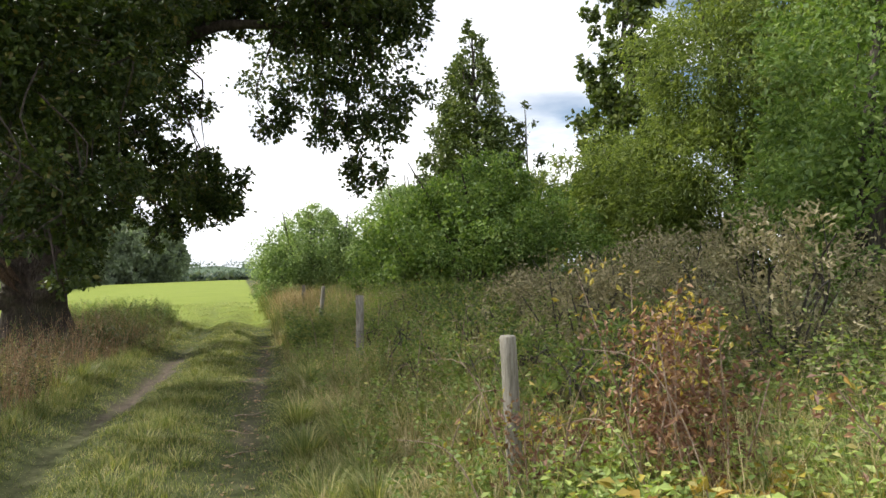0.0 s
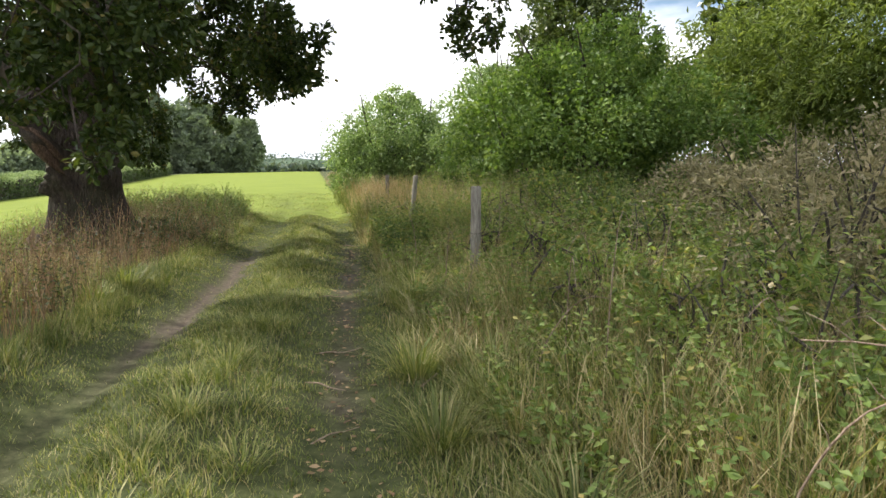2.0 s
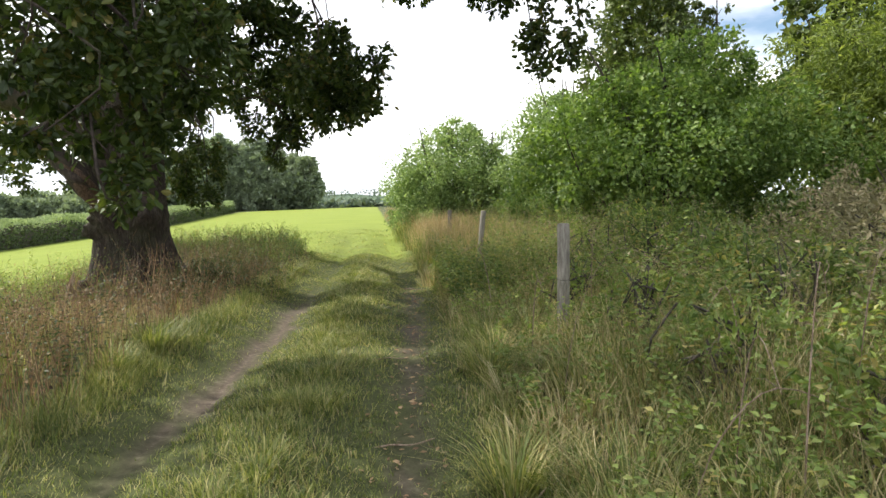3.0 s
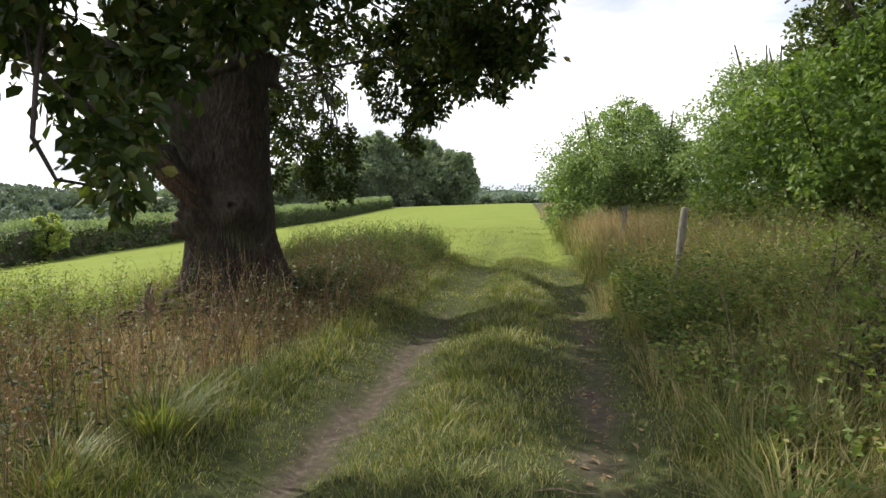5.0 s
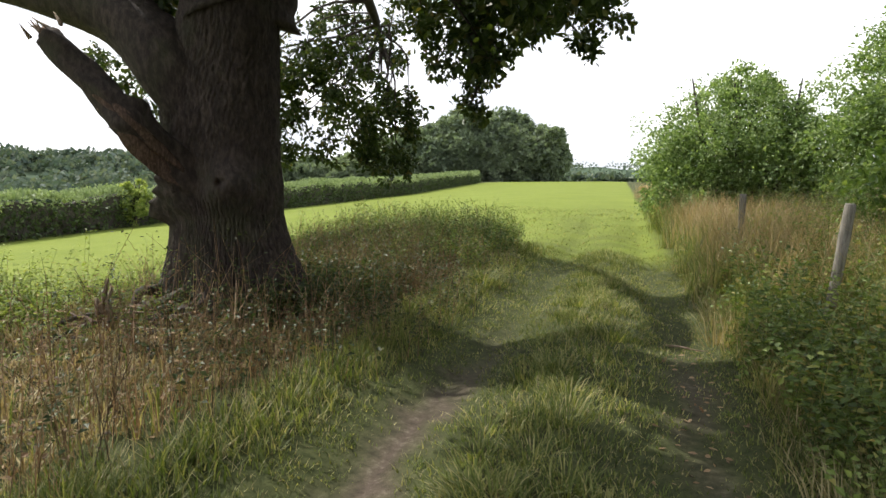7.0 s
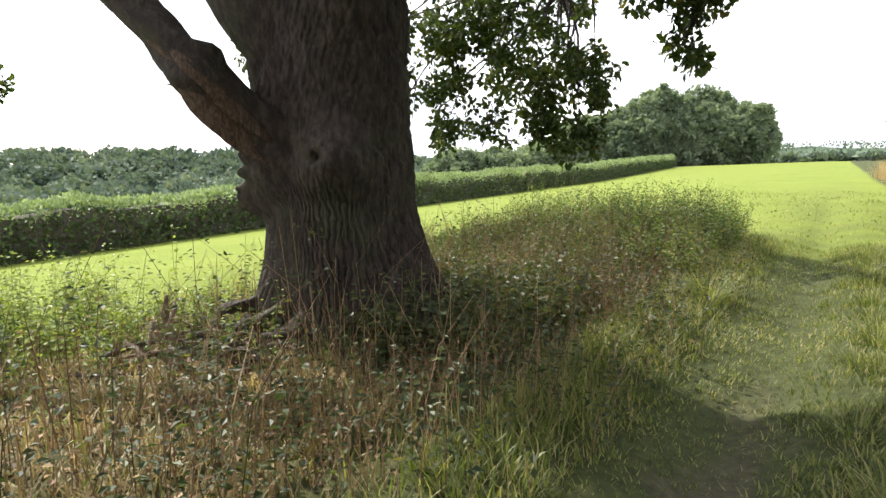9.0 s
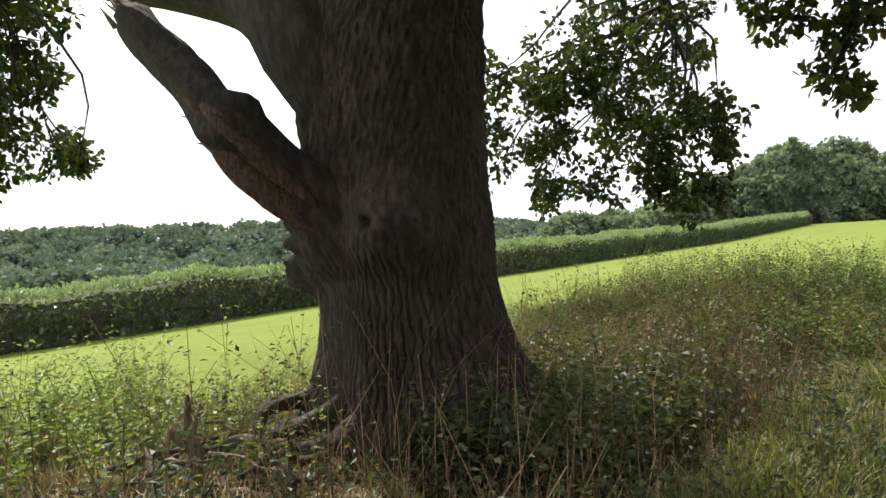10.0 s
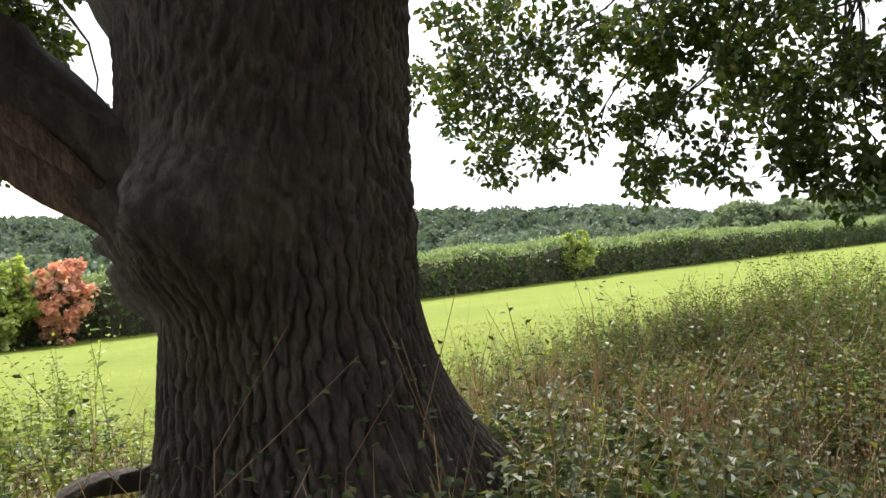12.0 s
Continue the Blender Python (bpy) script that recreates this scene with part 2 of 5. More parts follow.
EDGE_LEAF = leaf_mat("edge_weed_leaf", [(0.0, (0.12, 0.18, 0.05)), (0.6, (0.2, 0.28, 0.085)), (0.9, (0.3, 0.36, 0.13)), (1.0, (0.42, 0.34, 0.15))], (1.5, 1.5, 0.6), 0.4)
SEED_FLUFF = leaf_mat("seed_fluff", [(0.0, (0.14, 0.13, 0.08)), (0.5, (0.26, 0.24, 0.15)), (1.0, (0.44, 0.38, 0.28))], (1.3, 1.3, 0.9), 0.35, 0.8, 0.9)
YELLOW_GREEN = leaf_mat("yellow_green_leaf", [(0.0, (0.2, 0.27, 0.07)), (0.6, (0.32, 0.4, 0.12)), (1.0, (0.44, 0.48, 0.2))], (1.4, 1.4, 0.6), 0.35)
DARK_DRY = leaf_mat("dark_dry_stem", [(0.0, (0.055, 0.038, 0.024)), (0.5, (0.12, 0.085, 0.052)), (1.0, (0.26, 0.19, 0.115))], (1.3, 1.15, 0.8), 0.15, 0.7, 0.9)
GOLD_LEAF = leaf_mat("gold_leaf", [(0.0, (0.30, 0.24, 0.05)), (0.6, (0.42, 0.36, 0.08)), (1.0, (0.35, 0.20, 0.06))], (1.4, 1.3, 0.6), 0.35)
RUST_LEAF = leaf_mat("rust_leaf", [(0.0, (0.12, 0.06, 0.045)), (0.6, (0.2, 0.115, 0.075)), (1.0, (0.34, 0.22, 0.125))], (1.4, 1.2, 0.8), 0.3)
RED_LEAF = leaf_mat("red_leaf", [(0.0, (0.56, 0.26, 0.2)), (1.0, (0.74, 0.45, 0.36))], (1.4, 1.2, 0.9), 0.3)
OAK_BARK = bark_mat("oak_bark", (0.022, 0.016, 0.013), (0.046, 0.033, 0.027), (0.095, 0.071, 0.059), 7.0, 0.45, 0.7, 0.4)
TORN_WOOD = bark_mat("torn_wood", (0.04, 0.022, 0.016), (0.10, 0.06, 0.043), (0.21, 0.14, 0.10), 18.0)
DARK_BARK = bark_mat("dark_bark", (0.03, 0.025, 0.02), (0.07, 0.06, 0.045), (0.13, 0.11, 0.09), 12.0)
BARE_WOOD = bark_mat("bare_wood", (0.14, 0.09, 0.06), (0.28, 0.20, 0.14), (0.42, 0.33, 0.25), 16.0)
POST_WOOD = bark_mat("post_wood", (0.12, 0.11, 0.09), (0.22, 0.2, 0.165), (0.32, 0.30, 0.26), 22.0, 0.2, 0.3)


# ---- mesh helpers ----
def mesh_from(name, verts, sizes, index, mat, smooth=False):
    me = bpy.data.meshes.new(name)
    verts = np.ascontiguousarray(verts, dtype=np.float32)
    sizes = np.asarray(sizes, dtype=np.int32)
    index = np.asarray(index, dtype=np.int32)
    me.vertices.add(len(verts))
    me.vertices.foreach_set("co", verts.ravel())
    me.loops.add(len(index))
    me.loops.foreach_set("vertex_index", index)
    me.polygons.add(len(sizes))
    me.polygons.foreach_set("loop_start", np.concatenate(([0], np.cumsum(sizes)[:-1])).astype(np.int32))
    me.polygons.foreach_set("use_smooth", np.full(len(sizes), smooth))
    me.update(calc_edges=True)
    if mat:
        me.materials.append(mat)
    return me


def part(name, me, parent=None, label=""):
    ob = new(name, me)
    if parent:
        ob.parent = parent
    return tagged(ob, label) if label else ob


def scatter(name, shape, pos, right, up, out_, mat, smooth=False):
    """One mesh of many copies of a small shape; right, up and out_ are its axes, already scaled."""
    tv, tf = shape
    tv = np.asarray(tv, float)
    n, k = len(pos), len(tv)
    verts = pos[:, None, :] + tv[None, :, 0, None] * right[:, None, :] + tv[None, :, 1, None] * up[:, None, :] + tv[None, :, 2, None] * out_[:, None, :]
    flat = np.concatenate([np.asarray(f) for f in tf])
    index = (flat[None, :] + (np.arange(n) * k)[:, None]).ravel()
    return mesh_from(name, verts.reshape(-1, 3), np.tile([len(f) for f in tf], n), index, mat, smooth)


def join_meshes(name, meshes, mats):
    """Joins (mesh, material slot) pairs that were built with scatter."""
    vs, ss, ii, mi, base = [], [], [], [], 0
    for me, slot in meshes:
        co = np.empty(len(me.vertices) * 3, np.float32)
        me.vertices.foreach_get("co", co)
        li = np.empty(len(me.loops), np.int32)
        me.loops.foreach_get("vertex_index", li)
        ls = np.empty(len(me.polygons), np.int32)
        me.polygons.foreach_get("loop_total", ls)
        vs.append(co.reshape(-1, 3))
        ss.append(ls)
        ii.append(li + base)
        mi.append(np.full(len(ls), slot, np.int32))
        base += len(me.vertices)
        bpy.data.meshes.remove(me)
    out = mesh_from(name, np.concatenate(vs), np.concatenate(ss), np.concatenate(ii), None)
    for m in mats:
        out.materials.append(m)
    out.polygons.foreach_set("material_index", np.concatenate(mi))
    return out


LEAF4 = ([(0, 0, 0), (0.5, 0.45, 0.12), (0, 1, -0.06), (-0.5, 0.45, 0.12)], [(0, 1, 2, 3)])
LOBED = ([(0, 0, 0), (0.24, 0.2, 0.06), (0.2, 0.34, 0.02), (0.42, 0.5, 0.08), (0.27, 0.66, 0.02), (0.3, 0.84, 0.03), (0, 1, -0.1), (-0.3, 0.84, 0.03), (-0.27, 0.66, 0.02), (-0.42, 0.5, 0.08), (-0.2, 0.34, 0.02), (-0.24, 0.2, 0.06)],
         [(0, 1, 2, 3, 4, 5, 6), (0, 6, 7, 8, 9, 10, 11)])
BLADE = ([(-0.5, 0, 0), (0.5, 0, 0), (0.36, 0.55, 0.12), (-0.36, 0.55, 0.12), (0, 1, 0.55)], [(0, 1, 2, 3), (3, 2, 4)])
STALK = ([(-0.5, 0, 0), (0.5, 0, 0), (0.3, 1, 0.05), (-0.3, 1, 0.05)], [(0, 1, 2, 3)])


def unit(a):
    return a / np.maximum(np.linalg.norm(a, axis=-1, keepdims=True), 1e-9)


def random_dirs(n, r=rng):
    return unit(r.normal(size=(n, 3)))


def leaf_cloud(name, centres, mat, size, r, width=0.6, droop=0.3, shape=LEAF4, outward=None):
    """Leaves at the given places, turned at random, a little drooping."""
    n = len(centres)
    up = random_dirs(n, r)
    up[:, 2] -= droop
    if outward is not None:
        up += outward * 0.7
    up = unit(up)
    nrm = random_dirs(n, r)
    nrm[:, 2] += 0.7
    right = unit(np.cross(up, nrm))
    out_ = np.cross(right, up)
    s = size * r.uniform(0.6, 1.25, (n, 1))
    return scatter(name, shape, centres, right * s * width, up * s, out_ * s, mat)


def tube(name, pts, radii, mat, sides=8, wobble=0.0, seed=1, cap=True):
    pts = np.array(pts, float)
    radii = np.array(radii, float)
    n = len(pts)
    tan = unit(np.gradient(pts, axis=0))
    ref = np.array((0.31, 0.17, 0.93))
    a = unit(np.cross(tan, ref))
    b = np.cross(tan, a)
    th = np.linspace(0, 2 * np.pi, sides, endpoint=False)
    r = radii[:, None] * (1 + wobble * np.sin(th[None, :] * 3 + seed + np.arange(n)[:, None] * 0.7) + wobble * 0.6 * np.sin(th[None, :] * 7 + seed * 2 + np.arange(n)[:, None] * 0.4))
    verts = pts[:, None, :] + r[..., None] * (np.cos(th)[None, :, None] * a[:, None, :] + np.sin(th)[None, :, None] * b[:, None, :])
    verts = verts.reshape(-1, 3)
    j = np.arange(sides)
    quads = []
    for i in range(n - 1):
        q = np.stack([i * sides + j, i * sides + (j + 1) % sides, (i + 1) * sides + (j + 1) % sides, (i + 1) * sides + j], 1)
        quads.append(q)
    quads = np.concatenate(quads)
    sizes = [4] * len(quads)
    index = list(quads.ravel())
    if cap:
        sizes += [sides, sides]
        index += list(j[::-1]) + list((n - 1) * sides + j)
    return mesh_from(name, verts, sizes, index, mat, True)


def spline(points, count):
    """A smooth line through the points."""
    p = np.array(points, float)
    t = np.linspace(0, len(p) - 1, count)
    i = np.clip(t.astype(int), 0, len(p) - 2)
    f = (t - i)[:, None]
    p0, p1, p2, p3 = p[np.maximum(i - 1, 0)], p[i], p[i + 1], p[np.minimum(i + 2, len(p) - 1)]
    return 0.5 * (2 * p1 + (p2 - p0) * f + (2 * p0 - 5 * p1 + 4 * p2 - p3) * f ** 2 + (3 * p1 - p0 - 3 * p2 + p3) * f ** 3)


def thing(name, label, category, at=(0, 0, 0), group=""):
    ob = new(name)
    ob.location = at
    ob.empty_display_size = 0.2
    return tagged(ob, label, category, group)


# ---- ground ----
def make_ground():
    us = np.concatenate([-np.geomspace(3200, 6, 46), np.arange(-5.9, 7.0, 0.14), np.geomspace(7.1, 3200, 66)])
    vs = np.concatenate([-np.geomspace(3200, 5, 26), np.arange(-4.9, 28, 0.17), np.geomspace(28.2, 3200, 80)])
    U, V = np.meshgrid(us, vs, indexing="ij")
    Z = ground_z(U, V)
    X, Y = xy(U, V)
    nu, nv = U.shape
    idx = np.arange(nu * nv).reshape(nu, nv)
    quads = np.stack([idx[:-1, :-1], idx[:-1, 1:], idx[1:, 1:], idx[1:, :-1]], -1).reshape(-1, 4)
    me = mesh_from("ground", np.stack([X, Y, Z], -1).reshape(-1, 3), np.full(len(quads), 4), quads.ravel(), ground_mat(), True)
    wob = 0.12 * bumps(U, V, 1.1, 8) + 0.06 * bumps(U, V, 0.35, 9)
    left = np.exp(-((U - rut_left(V) + wob) / 0.15) ** 2) * (0.35 + 0.65 * step(8, 11, V))
    right = np.exp(-((U - rut_right(V) + wob) / 0.15) ** 2) * (0.7 + 0.5 * bumps(U, V, 1.3, 5)) * (0.6 + 0.4 * step(7, 10, V))
    soil = np.clip(np.maximum(left, right) * 1.5 - 0.3, 0, 1) * step(18, 14, V)
    soil = np.maximum(soil, 0.8 * np.exp(-((U - 4.3) ** 2 / 0.9 + (V - 15.2) ** 2 / 1.2)))
    mown = np.maximum(step(5.0, 6.2, U + wob), step(21.5, 24, V + wob * 2) * step(-1.3, -0.9, U + wob))
    mown = mown * (1 - step(29.2, 29.8, U)) * step(232, 225, V)
    mown = mown * (1 - 0.55 * np.exp(-((U - 0.5) / 1.2) ** 2) * step(60, 25, V) * (0.5 + 0.5 * bumps(U, V, 1.6, 11)))
    dist = np.clip(step(70, 120, U) + step(240, 300, V) + step(60, 150, -U), 0, 1)
    cover = np.stack([soil, mown, dist, np.ones_like(U)], -1).reshape(-1, 4).astype(np.float32)
    attr = me.color_attributes.new("cover", "FLOAT_COLOR", "POINT")
    attr.data.foreach_set("color", cover.ravel())
    tagged(new("ground", me), "farm track with two worn earth ruts beside a bright mown grass field", "ground", kind="structure")


make_ground()


# ---- the oak ----
OAK = np.array((-8.34, 15.14, 0.0))


def make_oak_trunk(parent):
    sides, rings = 620, 260
    zs = np.concatenate([np.linspace(-0.3, 2.6, rings - 30), np.linspace(2.65, 3.7, 30)])
    th = np.linspace(0, 2 * np.pi, sides, endpoint=False)
    T, Z = np.meshgrid(th, zs)
    rad = np.interp(Z, [-0.35, 0, 0.25, 0.6, 1.0, 1.5, 1.9, 2.3, 2.8, 3.3, 3.7], [1.15, 0.93, 0.77, 0.65, 0.56, 0.55, 0.56, 0.56, 0.54, 0.48, 0.36])
    flare = np.exp(-np.clip(Z, 0, 9) / 0.38)
    rad = rad * (1 + 0.16 * flare * np.sin(T * 5 + 0.6) + 0.10 * flare * np.sin(T * 3 + 2.1))
    rad = rad + 0.03 * np.sin(T * 2 + Z * 0.9) + 0.02 * np.sin(T * 4 - Z * 1.3)
    rad = rad + 0.13 * np.exp(-np.clip(Z, 0, 9) / 0.45) * np.sin(T) * (np.sin(T) > -0.2)
    rad = rad - 0.30 * np.exp(-np.clip(Z, 0, 9) / 0.75) * np.clip(-np.sin(T + 0.2), 0, 1)
    X, Y = np.cos(T), np.sin(T)
    # swellings: the burl under the broken limb, and the knot that faces the track
    def lump(x, y, z, size, height):
        nonlocal rad
        a = math.atan2(y - OAK[1], x - OAK[0])
        dth = np.angle(np.exp(1j * (T - a)))
        rad = rad + height * np.exp(-((dth * 0.6) ** 2 + (Z - z) ** 2) / size ** 2)
    lump(-8.55, 14.3, 1.28, 0.2, 0.16)
    lump(-8.62, 14.3, 1.38, 0.06, 0.09)
    lump(-8.7, 14.3, 1.24, 0.055, 0.09)
    lump(-8.84, 14.4, 1.06, 0.12, 0.2)
    lump(-8.9, 14.4, 0.98, 0.05, 0.09)
    lump(-8.8, 14.3, 1.14, 0.05, 0.06)
    lump(-8.5, 14.3, 1.08, 0.07, 0.06)
    lump(-8.45, 14.4, 1.62, 0.2, 0.06)
    lump(-7.80, 14.76, 1.30, 0.22, 0.2)
    lump(-7.87, 14.7, 1.40, 0.10, 0.05)
    lump(-7.89, 14.68, 1.34, 0.035, -0.13)
    lump(-7.84, 14.73, 1.31, 0.05, 0.035)
    lump(-7.98, 14.6, 1.2, 0.12, 0.06)
    lump(-8.7, 14.5, 2.1, 0.32, 0.05)
    # waist and buttress on the side away from the field's corner
    side = np.clip(np.cos(T - 1.0), 0, 1) ** 2
    rad = rad + side * (0.16 * np.exp(-np.clip(Z + 0.1, 0, 9) / 0.3) - 0.045 * np.exp(-((Z - 0.8) / 0.4) ** 2))
    # furrowed bark: long narrow grooves that wander, join and part between rounded ridges
    warp = 0.9 * np.sin(Z * 2.6 + T * 2) + 0.55 * np.sin(Z * 9.1 + T * 7 + 1) + 0.5 * np.sin(Z * 17 - T * 11) + 0.34 * np.sin(Z * 39 + T * 19) + 0.2 * np.sin(Z * 71 - T * 31)
    groove = np.exp(-(np.abs(np.sin(T * 37 + warp * 1.2)) / 0.4) ** 2)
    second = np.exp(-(np.abs(np.sin(T * 57 - warp * 1.5 + 0.8)) / 0.3) ** 2)
    cross = np.clip(np.sin(Z * 60 + 7 * np.sin(T * 13 + Z * 3) + 3 * np.sin(T * 31)) - 0.55, 0, 1)
    far_side = np.clip(np.cos(T - 1.2), 0, 1)
    calm = 1 - step(1.02, 1.32, Z) * (0.8 - 0.45 * far_side)
    rad = rad - calm * (0.030 * groove + 0.013 * second + 0.020 * cross) + 0.004
    rough = 0.010 * np.sin(T * 17 + 5 * np.sin(Z * 9)) * np.sin(Z * 21 + 4 * np.sin(T * 9)) + 0.005 * np.sin(T * 53 + Z * 30) * np.sin(Z * 67 - T * 20)
    rad = rad + rough * step(0.9, 1.3, Z)
    cx = OAK[0] + np.interp(Z, [0, 1, 2, 3, 4.3], [0, 0, -0.02, 0.02, 0.1])
    cy = OAK[1] + np.interp(Z, [0, 1, 1.6, 2, 3, 4.3], [0.02, -0.03, -0.07, -0.06, 0.02, 0.12])
    verts = np.stack([cx + rad * X, cy + rad * Y, Z], -1).reshape(-1, 3)
    j = np.arange(sides)
    quads = np.concatenate([np.stack([i * sides + j, i * sides + (j + 1) % sides, (i + 1) * sides + (j + 1) % sides, (i + 1) * sides + j], 1) for i in range(rings - 1)])
    me = mesh_from("trunk", verts, [4] * len(quads) + [sides], np.concatenate([quads.ravel(), (rings - 1) * sides + j]), OAK_BARK, True)
    return part("trunk", me, parent, "dark furrowed oak bark with a burl and a knot")


# limbs: name, points from the trunk outwards, radius at the start and at the end
OAK_LIMBS = [
    ((-8.4, 15.0, 1.9), (-8.62, 14.69, 2.46), (-8.98, 14.62, 2.82), (-9.4, 14.48, 3.08), (-10.0, 14.15, 3.31), (-10.4, 13.9, 3.42), (-10.9, 13.7, 3.6), (-11.8, 13.3, 3.95), (-13.2, 12.6, 4.4), (-14.6, 12.2, 4.8)),
    ((-8.25, 15.05, 3.0), (-8.5, 14.9, 3.9), (-8.9, 14.8, 5.4), (-9.2, 14.9, 7.4), (-9.1, 15.2, 10.0)),
    ((-8.2, 15.45, 3.0), (-7.9, 15.6, 4.0), (-7.4, 15.9, 5.6), (-6.8, 16.4, 7.6)),
    ((-8.0, 15.4, 3.7), (-7.2, 15.0, 4.9), (-5.6, 14.6, 6.0), (-3.8, 14.3, 6.4), (-1.6, 14.4, 6.3)),
    ((-8.3, 15.5, 3.4), (-8.8, 16.8, 4.6), (-9.5, 18.4, 4.8), (-10.2, 20.0, 4.3), (-10.8, 21.2, 3.9)),
    ((-8.5, 15.1, 3.6), (-9.8, 14.9, 5.2), (-11.8, 14.6, 5.9), (-14.4, 14.0, 5.2)),
    ((-8.1, 15.4, 3.8), (-7.4, 16.8, 4.8), (-7.0, 18.0, 4.9), (-6.7, 18.6, 4.5)),
    ((-8.1, 15.0, 4.2), (-7.2, 13.6, 5.6), (-6.2, 11.6, 6.8), (-5.0, 9.4, 7.4)),
    ((-6.5, 12.2, 6.5), (-6.5, 11.4, 5.9), (-6.7, 10.5, 5.1), (-6.8, 9.7, 4.4)),
]
# lobes of foliage: centre and radius, in sprays that hang from the limbs
FAR_SPRAY = [(-12.17, 18.69, 3.26, 0.5), (-11.67, 19.41, 3.27, 0.55), (-11.97, 19.0, 2.34, 0.35), (-11.56, 19.42, 2.25, 0.45), (-11.56, 19.42, 1.74, 0.18), (-11.16, 19.93, 2.87, 0.6), (-11.06, 19.93, 1.94, 0.3), (-10.66, 20.34, 3.17, 0.7), (-10.46, 20.45, 2.46, 0.6), (-10.66, 20.35, 1.95, 0.35), (-10.15, 20.76, 2.56, 0.5), (-9.95, 20.86, 2.36, 0.3), (-10.15, 20.76, 1.85, 0.4), (-10.15, 20.76, 1.54, 0.3), (-10.55, 20.45, 1.54, 0.25), (-12.26, 18.59, 1.93, 0.22), (-11.37, 19.62, 3.48, 0.7)]
SIDE_SPRAY = [(-13.38, 18.04, 3.77, 0.5), (-13.37, 18.04, 3.05, 0.35), (-13.27, 18.36, 2.14, 0.3), (-13.17, 18.46, 2.75, 0.35), (-12.87, 18.98, 2.45, 0.3), (-12.68, 19.38, 3.48, 0.45), (-13.08, 18.66, 3.27, 0.3), (-12.17, 20.01, 1.75, 0.22), (-12.17, 20.01, 2.46, 0.35), (-12.28, 20.0, 3.28, 0.4)]
FRONT_SPRAY = [(-5.7, 10.26, 2.88, 0.32), (-5.12, 10.2, 2.47, 0.3), (-5.11, 10.87, 2.87, 0.35), (-5.71, 10.55, 2.19, 0.2), (-5.06, 10.68, 2.17, 0.28), (-5.08, 10.46, 1.74, 0.2), (-4.87, 11.1, 2.56, 0.25), (-5.65, 9.85, 2.53, 0.25), (-5.06, 10.15, 2.84, 0.35), (-4.56, 10.72, 2.92, 0.3), (-5.37, 10.76, 1.49, 0.1), (-5.6, 9.87, 1.94, 0.12)]
OUTER_SPRAY = [(-14.4, 13.3, 2.6, 0.4), (-14.4, 12.9, 3.2, 0.7), (-14.4, 12.8, 4.2, 0.8), (-14.4, 13.9, 2.6, 0.22), (-14.9, 18.8, 3.6, 0.5), (-14.6, 19.1, 2.5, 0.45), (-15.2, 18.6, 2.8, 0.35), (-15.5, 18.3, 3.4, 0.35), (-14.2, 19.5, 2.8, 0.35), (-14.7, 19.0, 4.6, 0.6), (-13.72, 13.7, 2.41, 0.32), (-13.75, 13.4, 3.02, 0.45), (-13.71, 13.73, 4.07, 0.3), (-13.76, 13.26, 3.94, 0.5), (-13.77, 13.16, 2.23, 0.35), (-13.78, 12.94, 1.65, 0.3), (-13.74, 13.45, 3.55, 0.4), (-13.79, 12.72, 2.76, 0.6), (-13.68, 13.93, 2.26, 0.15), (-13.79, 12.83, 3.97, 0.7)]
TRACK_SPRAY = [(-8.13, 18.48, 3.65, 0.36), (-7.42, 18.79, 3.75, 0.43), (-7.82, 18.59, 3.03, 0.22), (-7.52, 18.79, 2.42, 0.18), (-7.22, 18.9, 3.13, 0.29), (-6.61, 19.1, 3.64, 0.36), (-6.11, 19.31, 3.33, 0.22), (-5.81, 19.41, 3.64, 0.25), (-6.92, 19.0, 4.05, 0.43), (-6.11, 19.31, 4.05, 0.36), (-8.13, 18.48, 4.16, 0.43), (-7.42, 18.79, 2.72, 0.16)]
BACK_SPRAY = [(-11.07, 21.54, 3.91, 0.5), (-11.47, 21.23, 2.68, 0.5), (-10.87, 21.65, 2.78, 0.3), (-11.78, 21.02, 3.5, 0.5), (-10.67, 21.75, 4.52, 0.4), (-11.68, 21.02, 4.62, 0.6), (-11.17, 21.44, 2.17, 0.3)]
HANGING_SPRAY = [(-2.8, 14.3, 6.2, 0.60), (-1.9, 14.5, 6.4, 0.80), (-1.0, 14.5, 6.4, 0.70), (-3.0, 14.3, 4.8, 0.35), (-3.3, 14.2, 4.4, 0.25), (-1.9, 14.5, 5.4, 0.80), (-2.3, 14.4, 4.5, 0.45), (-1.4, 14.5, 4.4, 0.60), (-1.8, 14.5, 3.6, 0.25), (-0.8, 14.5, 5.0, 0.50), (-0.7, 14.5, 7.0, 0.60), (-1.7, 14.5, 3.2, 0.13), (-2.5, 14.4, 6.9, 0.60), (-1.3, 14.5, 3.5, 0.20)]
